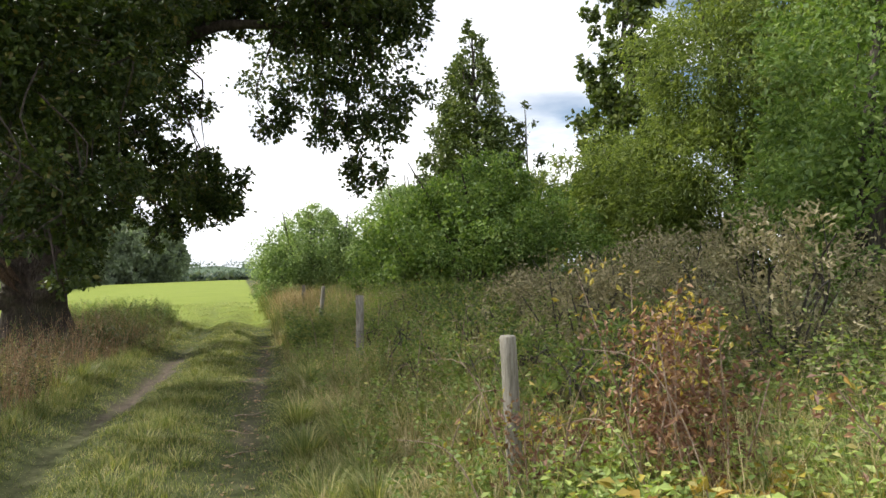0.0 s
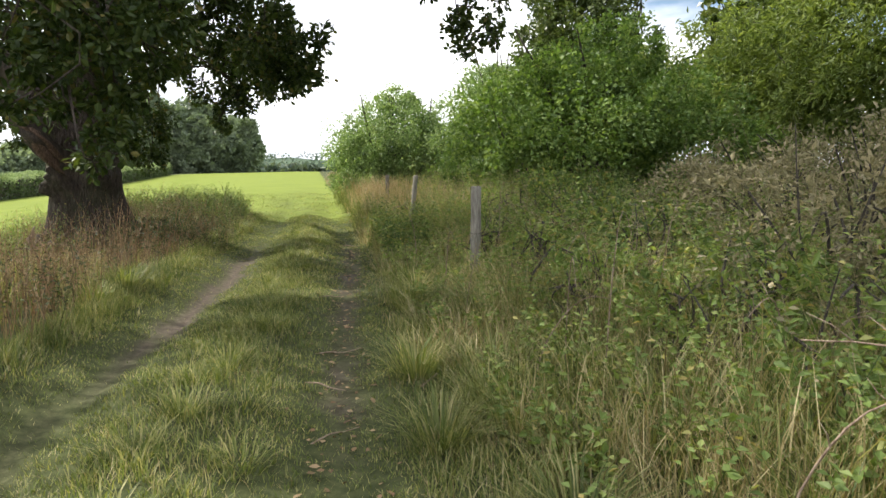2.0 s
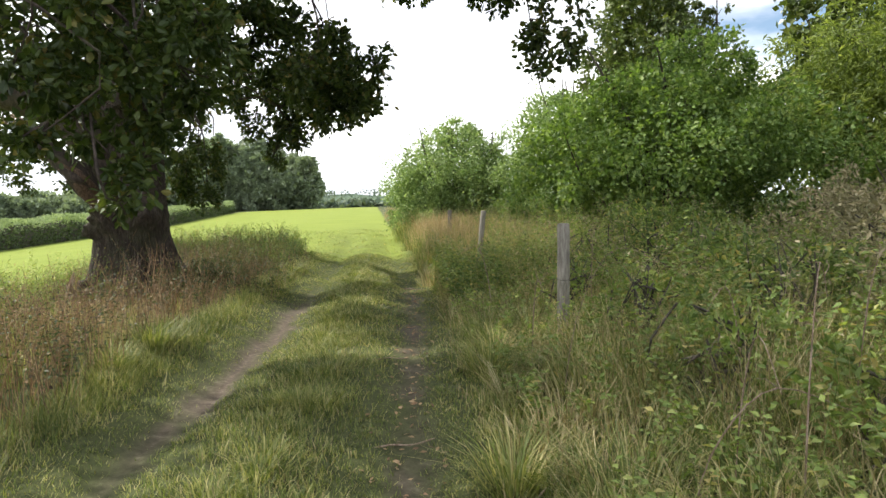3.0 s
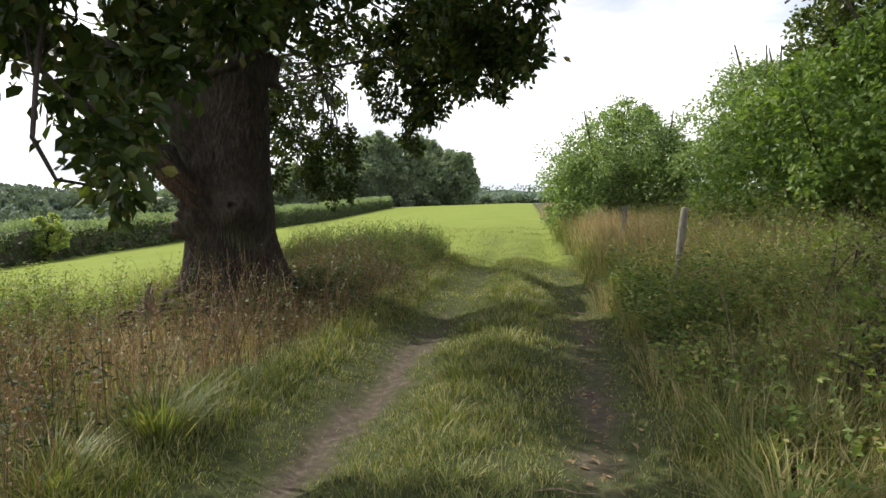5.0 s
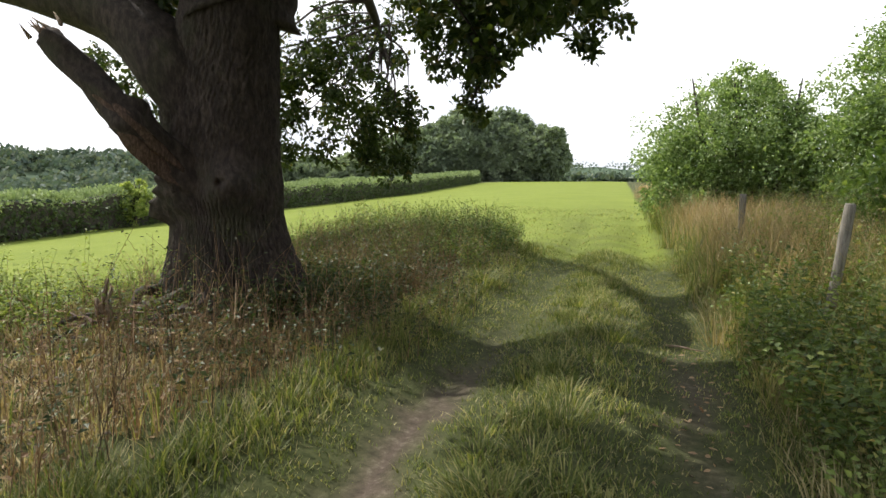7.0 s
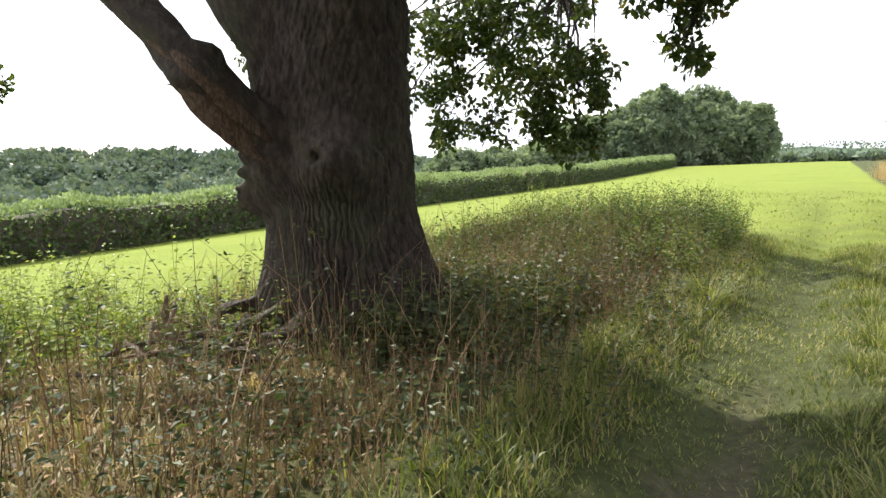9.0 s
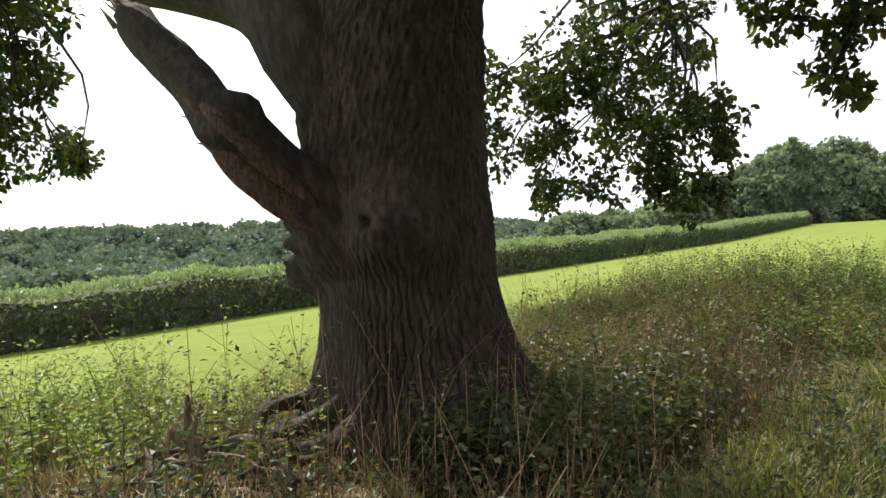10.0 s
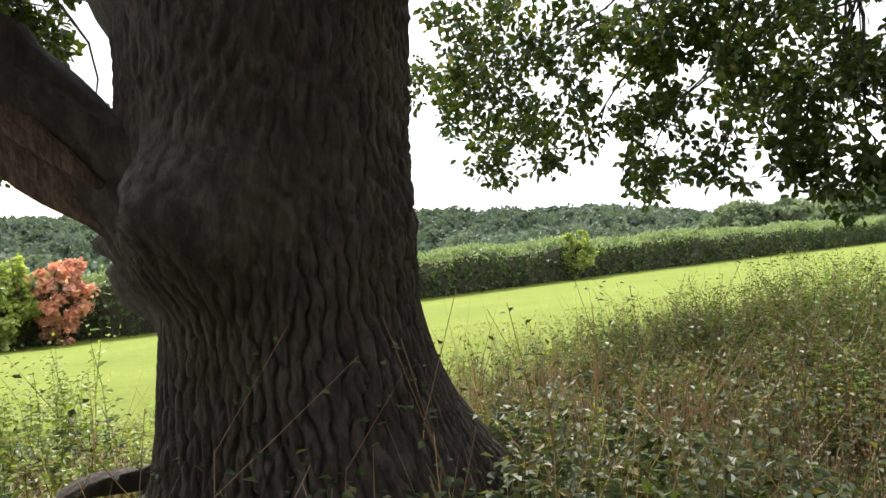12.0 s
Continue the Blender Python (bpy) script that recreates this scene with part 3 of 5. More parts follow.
INNER_SPRAY = [(-6.7, 9.7, 4.3, 0.75), (-7.0, 9.9, 3.7, 0.6), (-6.3, 9.7, 4.9, 0.7), (-6.3, 10.3, 5.2, 0.90), (-5.5, 10.8, 5.4, 0.80), (-4.7, 11.1, 4.9, 0.70), (-5.9, 10.5, 4.3, 0.80), (-6.4, 10.3, 3.8, 0.80), (-5.1, 10.9, 4.0, 0.60), (-4.4, 11.2, 5.7, 0.60), (-3.6, 11.5, 6.0, 0.40), (-5.0, 15.2, 7.3, 0.70), (-4.0, 15.5, 7.6, 0.60), (-5.5, 15.1, 6.3, 0.70), (-6.0, 14.9, 7.3, 0.90), (-7.1, 14.4, 7.0, 0.90), (-5.2, 15.2, 5.1, 0.40), (-3.1, 15.7, 7.7, 0.70), (-1.5, 15.9, 7.7, 0.70)]
UPPER_SPRAY = [(-6.1, 13.8, 3.4, 0.60), (-5.4, 14.1, 3.9, 0.60), (-6.8, 13.5, 3.9, 0.90), (-6.0, 13.8, 4.6, 0.90), (-7.6, 13.3, 4.7, 0.9), (-7.9, 12.8, 5.6, 1.10), (-6.6, 13.5, 5.6, 1.10), (-9.0, 14.6, 3.5, 0.6), (-5.5, 14.0, 6.1, 0.80), (-4.9, 14.2, 7.0, 0.80), (-3.9, 14.5, 7.0, 0.70), (-4.9, 14.2, 3.3, 0.40), (-4.4, 14.4, 7.1, 0.60)]


# places on the ground that the sun reaches through openings in the crown
SUN_PATCHES = ((-4.25, 11.6), (-4.3, 12.0), (-4.5, 12.9), (-4.65, 13.9), (-5.1, 15.1), (-5.5, 15.7), (-4.0, 16.3), (-7.6, 13.0), (-8.2, 13.6), (-6.9, 12.4), (-6.9, 19.8), (-7.8, 19.2), (-7.6, 20.6), (-6.6, 21.5), (-5.8, 22.5), (-6.3, 24.0))
EDGE_SPRAY = [(-4.25, 14.78, 2.82, 0.2), (-4.5, 14.9, 3.05, 0.3), (-4.8, 15.1, 3.3, 0.35), (-4.75, 15.0, 2.85, 0.25), (-5.15, 15.3, 2.75, 0.22), (-5.5, 15.6, 3.05, 0.35), (-5.3, 15.4, 3.5, 0.4), (-5.9, 15.8, 2.95, 0.3), (-5.6, 15.6, 2.5, 0.15), (-4.8, 15.0, 3.75, 0.4), (-6.1, 16.0, 3.45, 0.4), (-4.2, 14.8, 3.4, 0.3)]


def make_oak():
    r = np.random.default_rng(21)
    oak = thing("oak_tree", "large old oak with furrowed trunk, broken limb and drooping crown", "tree", (OAK[0], OAK[1], 0))
    back = Matrix.Translation((-OAK[0], -OAK[1], 0))

    def add(ob):
        ob.location = (-OAK[0], -OAK[1], 0)
        return ob
    add(make_oak_trunk(oak))
    start = [0.33, 0.34, 0.33, 0.22, 0.2, 0.2, 0.17, 0.18, 0.06]
    ends = []
    for k, pts in enumerate(OAK_LIMBS):
        line = spline(pts, 26)
        line += 0.05 * np.sin(np.arange(26)[:, None] * 0.8 + np.array([0, 2, 4]) + k) * np.linspace(0, 1, 26)[:, None]
        rr = np.interp(np.linspace(0, 1, 26), [0, 0.08, 0.5, 1], [start[k] * (1.0 if k == 0 else 1.3), start[k], start[k] * (0.9 if k == 0 else 0.62), start[k] * 0.2])
        add(part("limb", tube("limb", line, rr, OAK_BARK, 18, 0.05, k), oak))
        ends.append(line)
    # the broken limb, with a splintered end
    stub = spline([(-8.33, 14.8, 1.3), (-8.43, 14.45, 1.6), (-8.47, 14.12, 1.89), (-8.6, 14.0, 2.08), (-8.82, 13.88, 2.33), (-9.05, 13.72, 2.63)], 26)
    rr = np.interp(np.linspace(0, 1, 26), [0, 0.2, 0.36, 0.4, 0.44, 0.5, 0.8, 1], [0.2, 0.18, 0.17, 0.195, 0.185, 0.145, 0.12, 0.105])
    me = tube("broken_limb", stub, rr, OAK_BARK, 22, 0.14, 5, True)
    add(part("broken_limb", me, oak, "bare weathered stub of a broken limb with splinters"))
    for k, (i0, i1, dx, dy, dz, w) in enumerate(((2, 14, 0.05, -0.09, -0.15, 0.085), (3, 15, 0.15, -0.10, -0.02, 0.06), (8, 23, 0.09, -0.05, -0.07, 0.05))):
        run = stub[i0:i1] + np.array((dx, dy, dz)) * np.linspace(1.0, 0.75, i1 - i0)[:, None]
        add(part("torn_strip", tube("torn_strip", run, w * np.sin(np.linspace(0.25, 2.9, i1 - i0)), TORN_WOOD, 14, 0.22, 30 + k), oak, "strip of torn reddish wood along the broken limb"))
    sp = []
    for k in range(16):
        base = stub[-1] + 0.06 * r.normal(size=3)
        tip = base + np.array((-0.07, -0.06, 0.1)) * r.uniform(0.4, 1.5) + 0.03 * r.normal(size=3)
        sp.append((tube("splinter", [base - (tip - base) * 0.6, base, tip], [0.022, 0.016, 0.002], BARE_WOOD, 5), 0))
    for i, (dx, dy, dz) in ((11, (0.0, -0.03, -0.14)), (14, (0.0, -0.02, -0.09)), (9, (0.02, -0.02, -0.14))):
        base = stub[i] + np.array((dx, dy, dz))
        sp.append((tube("splinter", [base + (0, 0.08, -0.03), base, base + np.array((-0.06, -0.12, 0.03))], [0.03, 0.022, 0.002], BARE_WOOD, 5), 0))
    for me, _ in sp:
        add(part("splinter", me, oak, "pale broken wood splinter"))
    # clusters of the crown
    cl, cr = [], []
    for _ in range(2600):
        p = random_dirs(1, r)[0] * r.uniform(0.55, 1.0) ** 0.6
        c = np.array((-8.3, 15.0, 8.6)) + p * np.array((9.2, 9.0, 5.4))
        rho = math.hypot(c[0] + 8.3, c[1] - 15.1)
        if c[0] < -12.2 or c[2] < 6.0 + 0.1 * rho or (p @ p < 0.42):
            continue
        if math.sin(c[0] * 1.1 + c[2] * 0.9) + math.sin(c[1] * 1.2 - c[2] * 0.7 + 1.3) + math.sin(c[0] * 0.6 - c[1] * 0.8) < -0.5:
            continue
        cl.append(c)
        cr.append(r.uniform(0.6, 0.95))
        if len(cl) > 200:
            break
    keep = [k for k, (c, q) in enumerate(zip(cl, cr)) if all(np.linalg.norm(np.cross(c - np.array((gx, gy, 0.1)), SUN_DIR)) > q + 0.45 for gx, gy in SUN_PATCHES)]
    cl, cr = [cl[k] for k in keep], [cr[k] for k in keep]
    high = len(cl)
    for spray in (INNER_SPRAY, FAR_SPRAY, SIDE_SPRAY, OUTER_SPRAY, TRACK_SPRAY, BACK_SPRAY, HANGING_SPRAY, UPPER_SPRAY, FRONT_SPRAY, EDGE_SPRAY):
        for x, y, z, a in spray:
            cl.append(np.array((x, y, z)))
            cr.append(a)
    cl, cr = np.array(cl), np.array(cr)
    lines = np.concatenate([e[6:] for e in ends])
    twigs = []
    for c, q in zip(cl, cr):
        d = np.linalg.norm(lines - c, axis=1)
        s = lines[np.argmin(d)]
        if c[1] < 12.2 and c[2] < 3.4:
            s = c + (-0.2, -0.1, 1.5)
        m1 = s + (c - s) * 0.35 + (0, 0, 0.25) + 0.2 * r.normal(size=3)
        m2 = s + (c - s) * 0.7 + 0.25 * r.normal(size=3) + (0, 0, 0.15)
        L = np.linalg.norm(c - s)
        if L > 2.8:
            continue
        twigs.append((tube("t", spline([s, m1, m2, c], 9), np.linspace(0.012 + 0.007 * L, 0.005, 9), OAK_BARK, 5, cap=False), 0))
        for _ in range(3):
            e = c + random_dirs(1, r)[0] * q
            twigs.append((tube("t", [c + (m2 - c) * 0.3, (c + e) / 2 + 0.06 * r.normal(size=3), e], [0.012, 0.008, 0.003], OAK_BARK, 3, cap=False), 0))
    tw = add(part("twigs", join_meshes("twigs", twigs, [OAK_BARK]), oak, "thin dark crooked oak twigs"))
    tagged(tw, kind="stuff")
    pts, outs, split = [], [], 0
    for k, (c, q) in enumerate(zip(cl, cr)):
        top_part = k < high
        sub = int((62 if top_part else (36 if c[0] < -9 else 78)) * q ** 2) + 3
        d = random_dirs(sub, r)
        cc = c + d * (q * r.uniform(0.15, 1.3, (sub, 1)) ** 0.75) * (1, 1, 0.9)
        n = 8 if top_part else 46
        p = np.repeat(cc, n, 0) + r.normal(size=(sub * n, 3)) * (0.16 if top_part else 0.07)
        pts.append(p)
        outs.append(unit(p - np.repeat(cc, n, 0)) + np.repeat(d, n, 0) * 0.4)
        split += len(p) * top_part
    pts, outs = np.concatenate(pts), np.concatenate(outs)
    add(part("crown", leaf_cloud("crown", pts[:split], OAK_LEAF, 0.16, r, 0.72, 0.25, LEAF4, outs[:split]), oak, "dense dark green oak leaves high in the crown"))
    add(part("lower_foliage", leaf_cloud("lower_foliage", pts[split:], OAK_LEAF, 0.1, r, 0.72, 0.25, OAK_SHAPE, outs[split:]), oak, "drooping sprays of dark green lobed oak leaves"))
    # shoots with leaves on the trunk's foot, and the spreading roots
    roots = [((-8.4, 14.75, 0.3), (-8.5, 14.4, 0.16), (-8.7, 14.1, 0.08), (-8.9, 13.9, -0.04)), ((-8.15, 14.75, 0.3), (-8.1, 14.45, 0.14), (-8.25, 14.15, 0.1), (-8.2, 13.9, -0.06)),
             ((-7.8, 15.0, 0.35), (-7.45, 14.95, 0.12), (-7.1, 15.1, -0.04)), ((-8.0, 15.6, 0.35), (-7.75, 16.0, 0.1), (-7.6, 16.35, -0.05)), ((-8.6, 14.85, 0.35), (-8.8, 14.6, 0.25), (-8.7, 14.3, 0.24), (-8.55, 14.1, 0.02))]
    for k, pr in enumerate(roots):
        add(part("root", tube("root", spline(pr, 14), np.linspace(0.065, 0.02, 14), OAK_BARK, 12, 0.3, k), oak))
    return oak


OAK_SHAPE = ([(0, 0, 0), (0.3, 0.25, 0.06), (0.42, 0.62, 0.05), (0.0, 1, -0.08), (-0.42, 0.62, 0.05), (-0.3, 0.25, 0.06)], [(0, 1, 2, 3), (0, 3, 4, 5)])
make_oak()


# ---- other trees and bushes ----
def crown_points(r, blobs, per, edge=0.25):
    """Leaf places on the skins of several uneven blobs."""
    pts, outs = [], []
    for x, y, z, a, b, c in blobs:
        n = int(per * (a * b * c) ** (2 / 3))
        subs = max(6, int(n / 55))
        d = random_dirs(subs, r)
        rad = r.uniform(0.72, 1.06, (subs, 1)) * (1 + edge * np.sin(d[:, :1] * 5 + x) * np.sin(d[:, 2:3] * 6 + y))
        cc = np.array((x, y, z)) + d * rad * (a, b, c)
        m = n // subs
        size = 0.17 * (a * b * c) ** (1 / 3) + 0.05
        p = np.repeat(cc, m, 0) + r.normal(size=(subs * m, 3)) * size * 0.5
        pts.append(p)
        outs.append(unit(p - np.array((x, y, z))))
    return np.concatenate(pts), np.concatenate(outs)


def make_tree(name, label, u, v, blobs, mat, per=900, leaf=0.09, width=0.6, droop=0.2, trunk=0.12, height=None, seed=1, stems=1, category="tree", bark=None):
    """blobs: (du, dv, z, a, b, c) from the foot."""
    r = np.random.default_rng(seed)
    x0, y0 = xy(u, v)
    z0 = float(ground_z(u, v))
    top = thing(name, label, category, (float(x0), float(y0), z0))
    world_blobs = []
    for du, dv, z, a, b, c in blobs:
        bx, by = du * AX_U[0] + dv * AX_V[0], du * AX_U[1] + dv * AX_V[1]
        world_blobs.append((bx, by, z, a, b, c))
    height = height or max(b[2] + b[5] * 0.5 for b in blobs)
    bark = bark or DARK_BARK
    tubes = []
    for s in range(stems):
        off = np.array((r.uniform(-0.3, 0.3), r.uniform(-0.3, 0.3), 0)) * (stems > 1)
        aim = world_blobs[s % len(world_blobs)] if stems > 1 else (0, 0, 0, 0, 0, 0)
        line = spline([off + (0, 0, -0.1), off + (aim[0] * 0.2, aim[1] * 0.2, height * 0.3), off + (aim[0] * 0.6 + 0.1, aim[1] * 0.6, height * 0.65), np.array((aim[0], aim[1], height))], 14)
        tubes.append((tube("trunk", line, np.linspace(trunk, trunk * 0.15, 14), bark, 9, 0.06, s), 0))
    part("trunk", join_meshes("trunk", tubes, [bark]), top)
    for bx, by, z, a, b, c in world_blobs:
        for _ in range(3):
            e = np.array((bx, by, z)) + random_dirs(1, r)[0] * (a, b, c) * 0.8
            s = np.array((bx * 0.3, by * 0.3, max(0.15 * height, z - c - 0.6 * r.random())))
            s[2] = min(s[2], height * 0.8)
            part("branch", tube("branch", spline([s, (s + e) / 2 + 0.15 * r.normal(size=3), e], 7), np.linspace(trunk * 0.35 + 0.01, 0.008, 7), bark, 4, cap=False), top)
    pts, outs = crown_points(r, world_blobs, per)
    keep = pts[:, 2] > 0.05
    part("crown", leaf_cloud("crown", pts[keep], mat, leaf, r, width, droop, LEAF4, outs[keep]), top)
    return top


def blob_row(r, n, du, dv, z, size, flat=0.85):
    return [(r.uniform(*du), r.uniform(*dv), r.uniform(*z), s, s, s * flat) for s in r.uniform(*size, n)]


rb = np.random.default_rng(5)
make_tree("round_bush", "rounded green sallow bush beside the field edge in sun", -3.2, 31.0, [(0, 0, 1.6, 2.2, 2.0, 1.5), (0.2, 0, 2.6, 1.9, 1.7, 1.3), (-0.6, 0.4, 3.2, 1.4, 1.3, 1.0), (1.3, -0.3, 1.5, 1.2, 1.2, 1.2), (-1.5, 0, 2.0, 1.3, 1.3, 1.3), (-0.2, 0.2, 3.9, 0.8, 0.8, 0.6)], BUSH_LEAF, 5000, 0.105, 0.6, seed=11, stems=5, category="bush")
make_tree("tall_sallow", "tall leafy sallow bush with blue-green leaves behind the fence", -7.1, 28.6, [(0, 0, 2.0, 2.3, 2.3, 1.9), (0.4, 0, 3.4, 1.9, 1.9, 1.4), (1.3, -0.2, 1.7, 1.2, 1.2, 1.2), (0.2, 0.4, 4.3, 1.0, 1.0, 0.9), (-1.2, 0, 3.8, 1.5, 1.5, 1.3), (-2.4, -0.6, 3.2, 1.9, 1.9, 1.9), (-2.4, 0, 5.0, 1.3, 1.3, 1.2)], BUSH_LEAF, 4000, 0.115, 0.6, seed=12, stems=6, category="bush")
make_tree("field_maple", "dark green spreading field maple behind the fence", -6.0, 19.0, [(0, 0, 2.2, 1.9, 1.9, 1.2), (1.4, 0.2, 2.2, 1.3, 1.3, 1.1), (-1.6, 0.2, 2.6, 1.7, 1.7, 1.2), (0, 0.4, 3.3, 1.4, 1.4, 0.9), (1.6, 1.4, 1.4, 1.3, 1.3, 1.0), (-2.8, -0.4, 1.9, 1.4, 1.4, 1.1), (-1.0, 0, 4.1, 1.0, 1.0, 0.8)], SHRUB_LEAF, 3600, 0.105, 0.75, seed=13, stems=3, trunk=0.1)
make_tree("ivy_clad_tree", "narrow dead tree wrapped in ivy to a pointed top", -9.5, 28.0, [(0, 0, 1.8, 2.2, 2.2, 1.8), (0, 0, 4.4, 2.0, 2.0, 1.9), (0.1, 0, 6.6, 1.75, 1.7, 1.7), (0.1, 0, 8.3, 1.45, 1.4, 1.5), (0, 0, 9.6, 0.9, 0.9, 1.2), (0, 0, 10.6, 0.5, 0.5, 1.2), (1.3, 0, 5.4, 1.0, 1.0, 1.5), (1.0, 0, 7.6, 0.5, 0.5, 1.2), (-1.7, 0.3, 4.0, 1.4, 1.4, 1.7), (-1.3, 0, 6.6, 0.8, 0.8, 1.3)], IVY_LEAF, 2000, 0.15, 0.8, seed=14, trunk=0.2, height=11.5)
make_tree("tall_sycamore", "tall sycamore with broad dark green leaves in clumps", -15.6, 26.3, [(0, 0, 4, 2.4, 2.4, 2.2), (0.3, 0, 7, 1.7, 1.7, 1.8), (0, 0, 9.5, 1.5, 1.5, 1.5), (0.2, 0, 11.8, 1.2, 1.2, 1.3), (0.1, 0, 13.6, 0.8, 0.8, 1.1), (1.1, 0, 8.4, 0.9, 0.9, 0.9), (-1.1, 0, 10.4, 1.0, 1.0, 0.9), (-1.0, 0, 12.6, 0.7, 0.7, 0.8), (1.0, 0, 6.0, 1.0, 1.0, 0.9)], IVY_LEAF, 900, 0.25, 0.9, seed=15, trunk=0.22, height=14)
make_tree("dead_treetop", "thin grey dead treetop with bare twigs", -11.6, 27.5, [(0, 0, 3.4, 1.6, 1.6, 2.0), (0, 0, 6.0, 0.8, 0.8, 1.3), (0, 0, 8.0, 0.3, 0.3, 0.9)], IVY_LEAF, 800, 0.15, seed=25, trunk=0.06, height=8.6)
make_tree("willow_tree", "large yellow-green willow with fine narrow leaves", -14.2, 17.5, [(0, 0, 4.0, 3.0, 3.0, 2.6), (0.8, 0, 7.0, 2.4, 2.4, 2.2), (-1.5, 0, 9.4, 2.6, 2.6, 2.0), (1.9, 0.6, 2.6, 1.7, 1.7, 1.7), (-2.6, -1, 5.4, 2.4, 2.4, 2.2), (-1.6, -3, 6.2, 2.6, 2.4, 2.6), (-0.6, -3.2, 3.4, 2.2, 2.2, 2.0), (2.4, 2.6, 4.2, 1.8, 1.8, 1.5), (1.6, 4.2, 3.4, 1.9, 1.9, 1.6), (-0.5, 0.5, 11.5, 1.8, 1.8, 1.4)], WILLOW_LEAF, 3300, 0.19, 0.3, 0.5, seed=16, trunk=0.11, stems=4)
make_tree("willow_bush", "pale green willow bush with narrow leaves and thin stems", -8.6, 23.6, [(0, 0, 1.9, 1.8, 1.8, 1.4), (-1.2, 0.4, 2.9, 1.7, 1.7, 1.3), (-2.4, 0.8, 3.4, 1.7, 1.7, 1.3), (-2.4, -1.6, 1.8, 1.5, 1.5, 1.3), (-1.6, 0.2, 4.2, 1.0, 1.0, 0.9)], WILLOW_LEAF, 2600, 0.16, 0.32, 0.4, seed=17, stems=7, trunk=0.05, category="bush")
make_tree("alder_tree", "dark green alder at the edge of the thicket", -9.6, 9.6, [(-1.0, 0, 4.2, 2.2, 2.2, 2.0), (-1.6, 0, 6.8, 2.2, 2.2, 2.0), (-0.4, -0.8, 2.4, 1.9, 1.9, 1.4), (-1.4, -1.4, 8.6, 2.0, 2.0, 1.8), (-1.8, 1.6, 3.0, 2.0, 2.0, 1.9)], SHRUB_LEAF, 2400, 0.13, 0.55, seed=18, stems=3, trunk=0.13)


# ---- the hedge, the wood and the far hillside ----
def make_hedge():
    r = np.random.default_rng(31)
    top = thing("field_hedge", "long clipped hedge with shoots across the field, backlight painted as pale top and dark sides", "hedge", (0, 0, 0))
    n = 52000
    v = -45 + 205 * r.random(n) ** 1.15
    prof = r.random(n)
    h = 2.3 + 0.32 * bumps(v, v * 0, 9.0, 41) + 0.18 * bumps(v, v * 0, 2.5, 42)
    h = np.where(v > 150, h * 0.9, h)
    side = r.random(n) < 0.6
    u = np.where(side, 30.3 + 0.35 * r.normal(size=n) * 0.6, 30.3 + 2.0 * r.random(n))
    z = np.where(side, h * prof, h + 0.12 * r.normal(size=n))
    u = u + 0.35 * bumps(v, z, 1.8, 43)
    g = ground_z(u, v)
    x, y = xy(u, v)
    pts = np.stack([x, y, g + z], -1)
    # Leaves near the top get the paler colour that paints light on them.
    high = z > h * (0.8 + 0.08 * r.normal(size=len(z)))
    part("foliage", leaf_cloud("foliage", pts[~high], HEDGE_SIDE_SHADED, 0.26, r, 0.7, 0.1), top)
    part("lit_top_leaves", leaf_cloud("lit_top_leaves", pts[high], HEDGE_TOP_LIT, 0.24, r, 0.6, -0.3), top, "top leaves in paler green, with the light on them painted in")
    n = 12000
    v = -45 + 205 * r.random(n) ** 1.15
    u = 30.3 + 1.8 * r.random(n)
    h = 2.3 + 0.32 * bumps(v, v * 0, 9.0, 41) + 0.18 * bumps(v, v * 0, 2.5, 42)
    x, y = xy(u, v)
    p = np.stack([x, y, ground_z(u, v) + h - 0.1], -1)
    up = np.stack([0.08 * r.normal(size=n), 0.08 * r.normal(size=n), r.uniform(0.12, 0.42, n)], -1)
    right = np.tile((0.13, 0.05, 0), (n, 1))
    tagged(part("shoots", scatter("shoots", STALK, p, right, up, right * 0, HEDGE_TOP_LIT), top, "upright shoots in the pale green painted for the lit top"), kind="stuff")
    # Plain dark shell added inside, standing for the shade behind the leaves.
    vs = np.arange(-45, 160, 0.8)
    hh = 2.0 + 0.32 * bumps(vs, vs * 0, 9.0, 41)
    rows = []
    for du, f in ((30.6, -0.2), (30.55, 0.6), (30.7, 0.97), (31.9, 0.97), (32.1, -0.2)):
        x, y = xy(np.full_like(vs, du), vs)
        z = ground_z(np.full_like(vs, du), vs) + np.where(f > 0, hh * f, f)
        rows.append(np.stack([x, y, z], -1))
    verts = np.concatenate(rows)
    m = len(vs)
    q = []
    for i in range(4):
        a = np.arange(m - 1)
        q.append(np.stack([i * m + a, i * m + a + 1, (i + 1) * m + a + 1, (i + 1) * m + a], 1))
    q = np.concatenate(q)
    part("core", mesh_from("core", verts, [4] * len(q) + [5, 5], np.concatenate([q.ravel(), np.arange(5) * m, np.arange(4, -1, -1) * m + m - 1]), DARK_BARK), top, "dark filler shell inside the hedge, standing for the shade behind its leaves")


make_hedge()
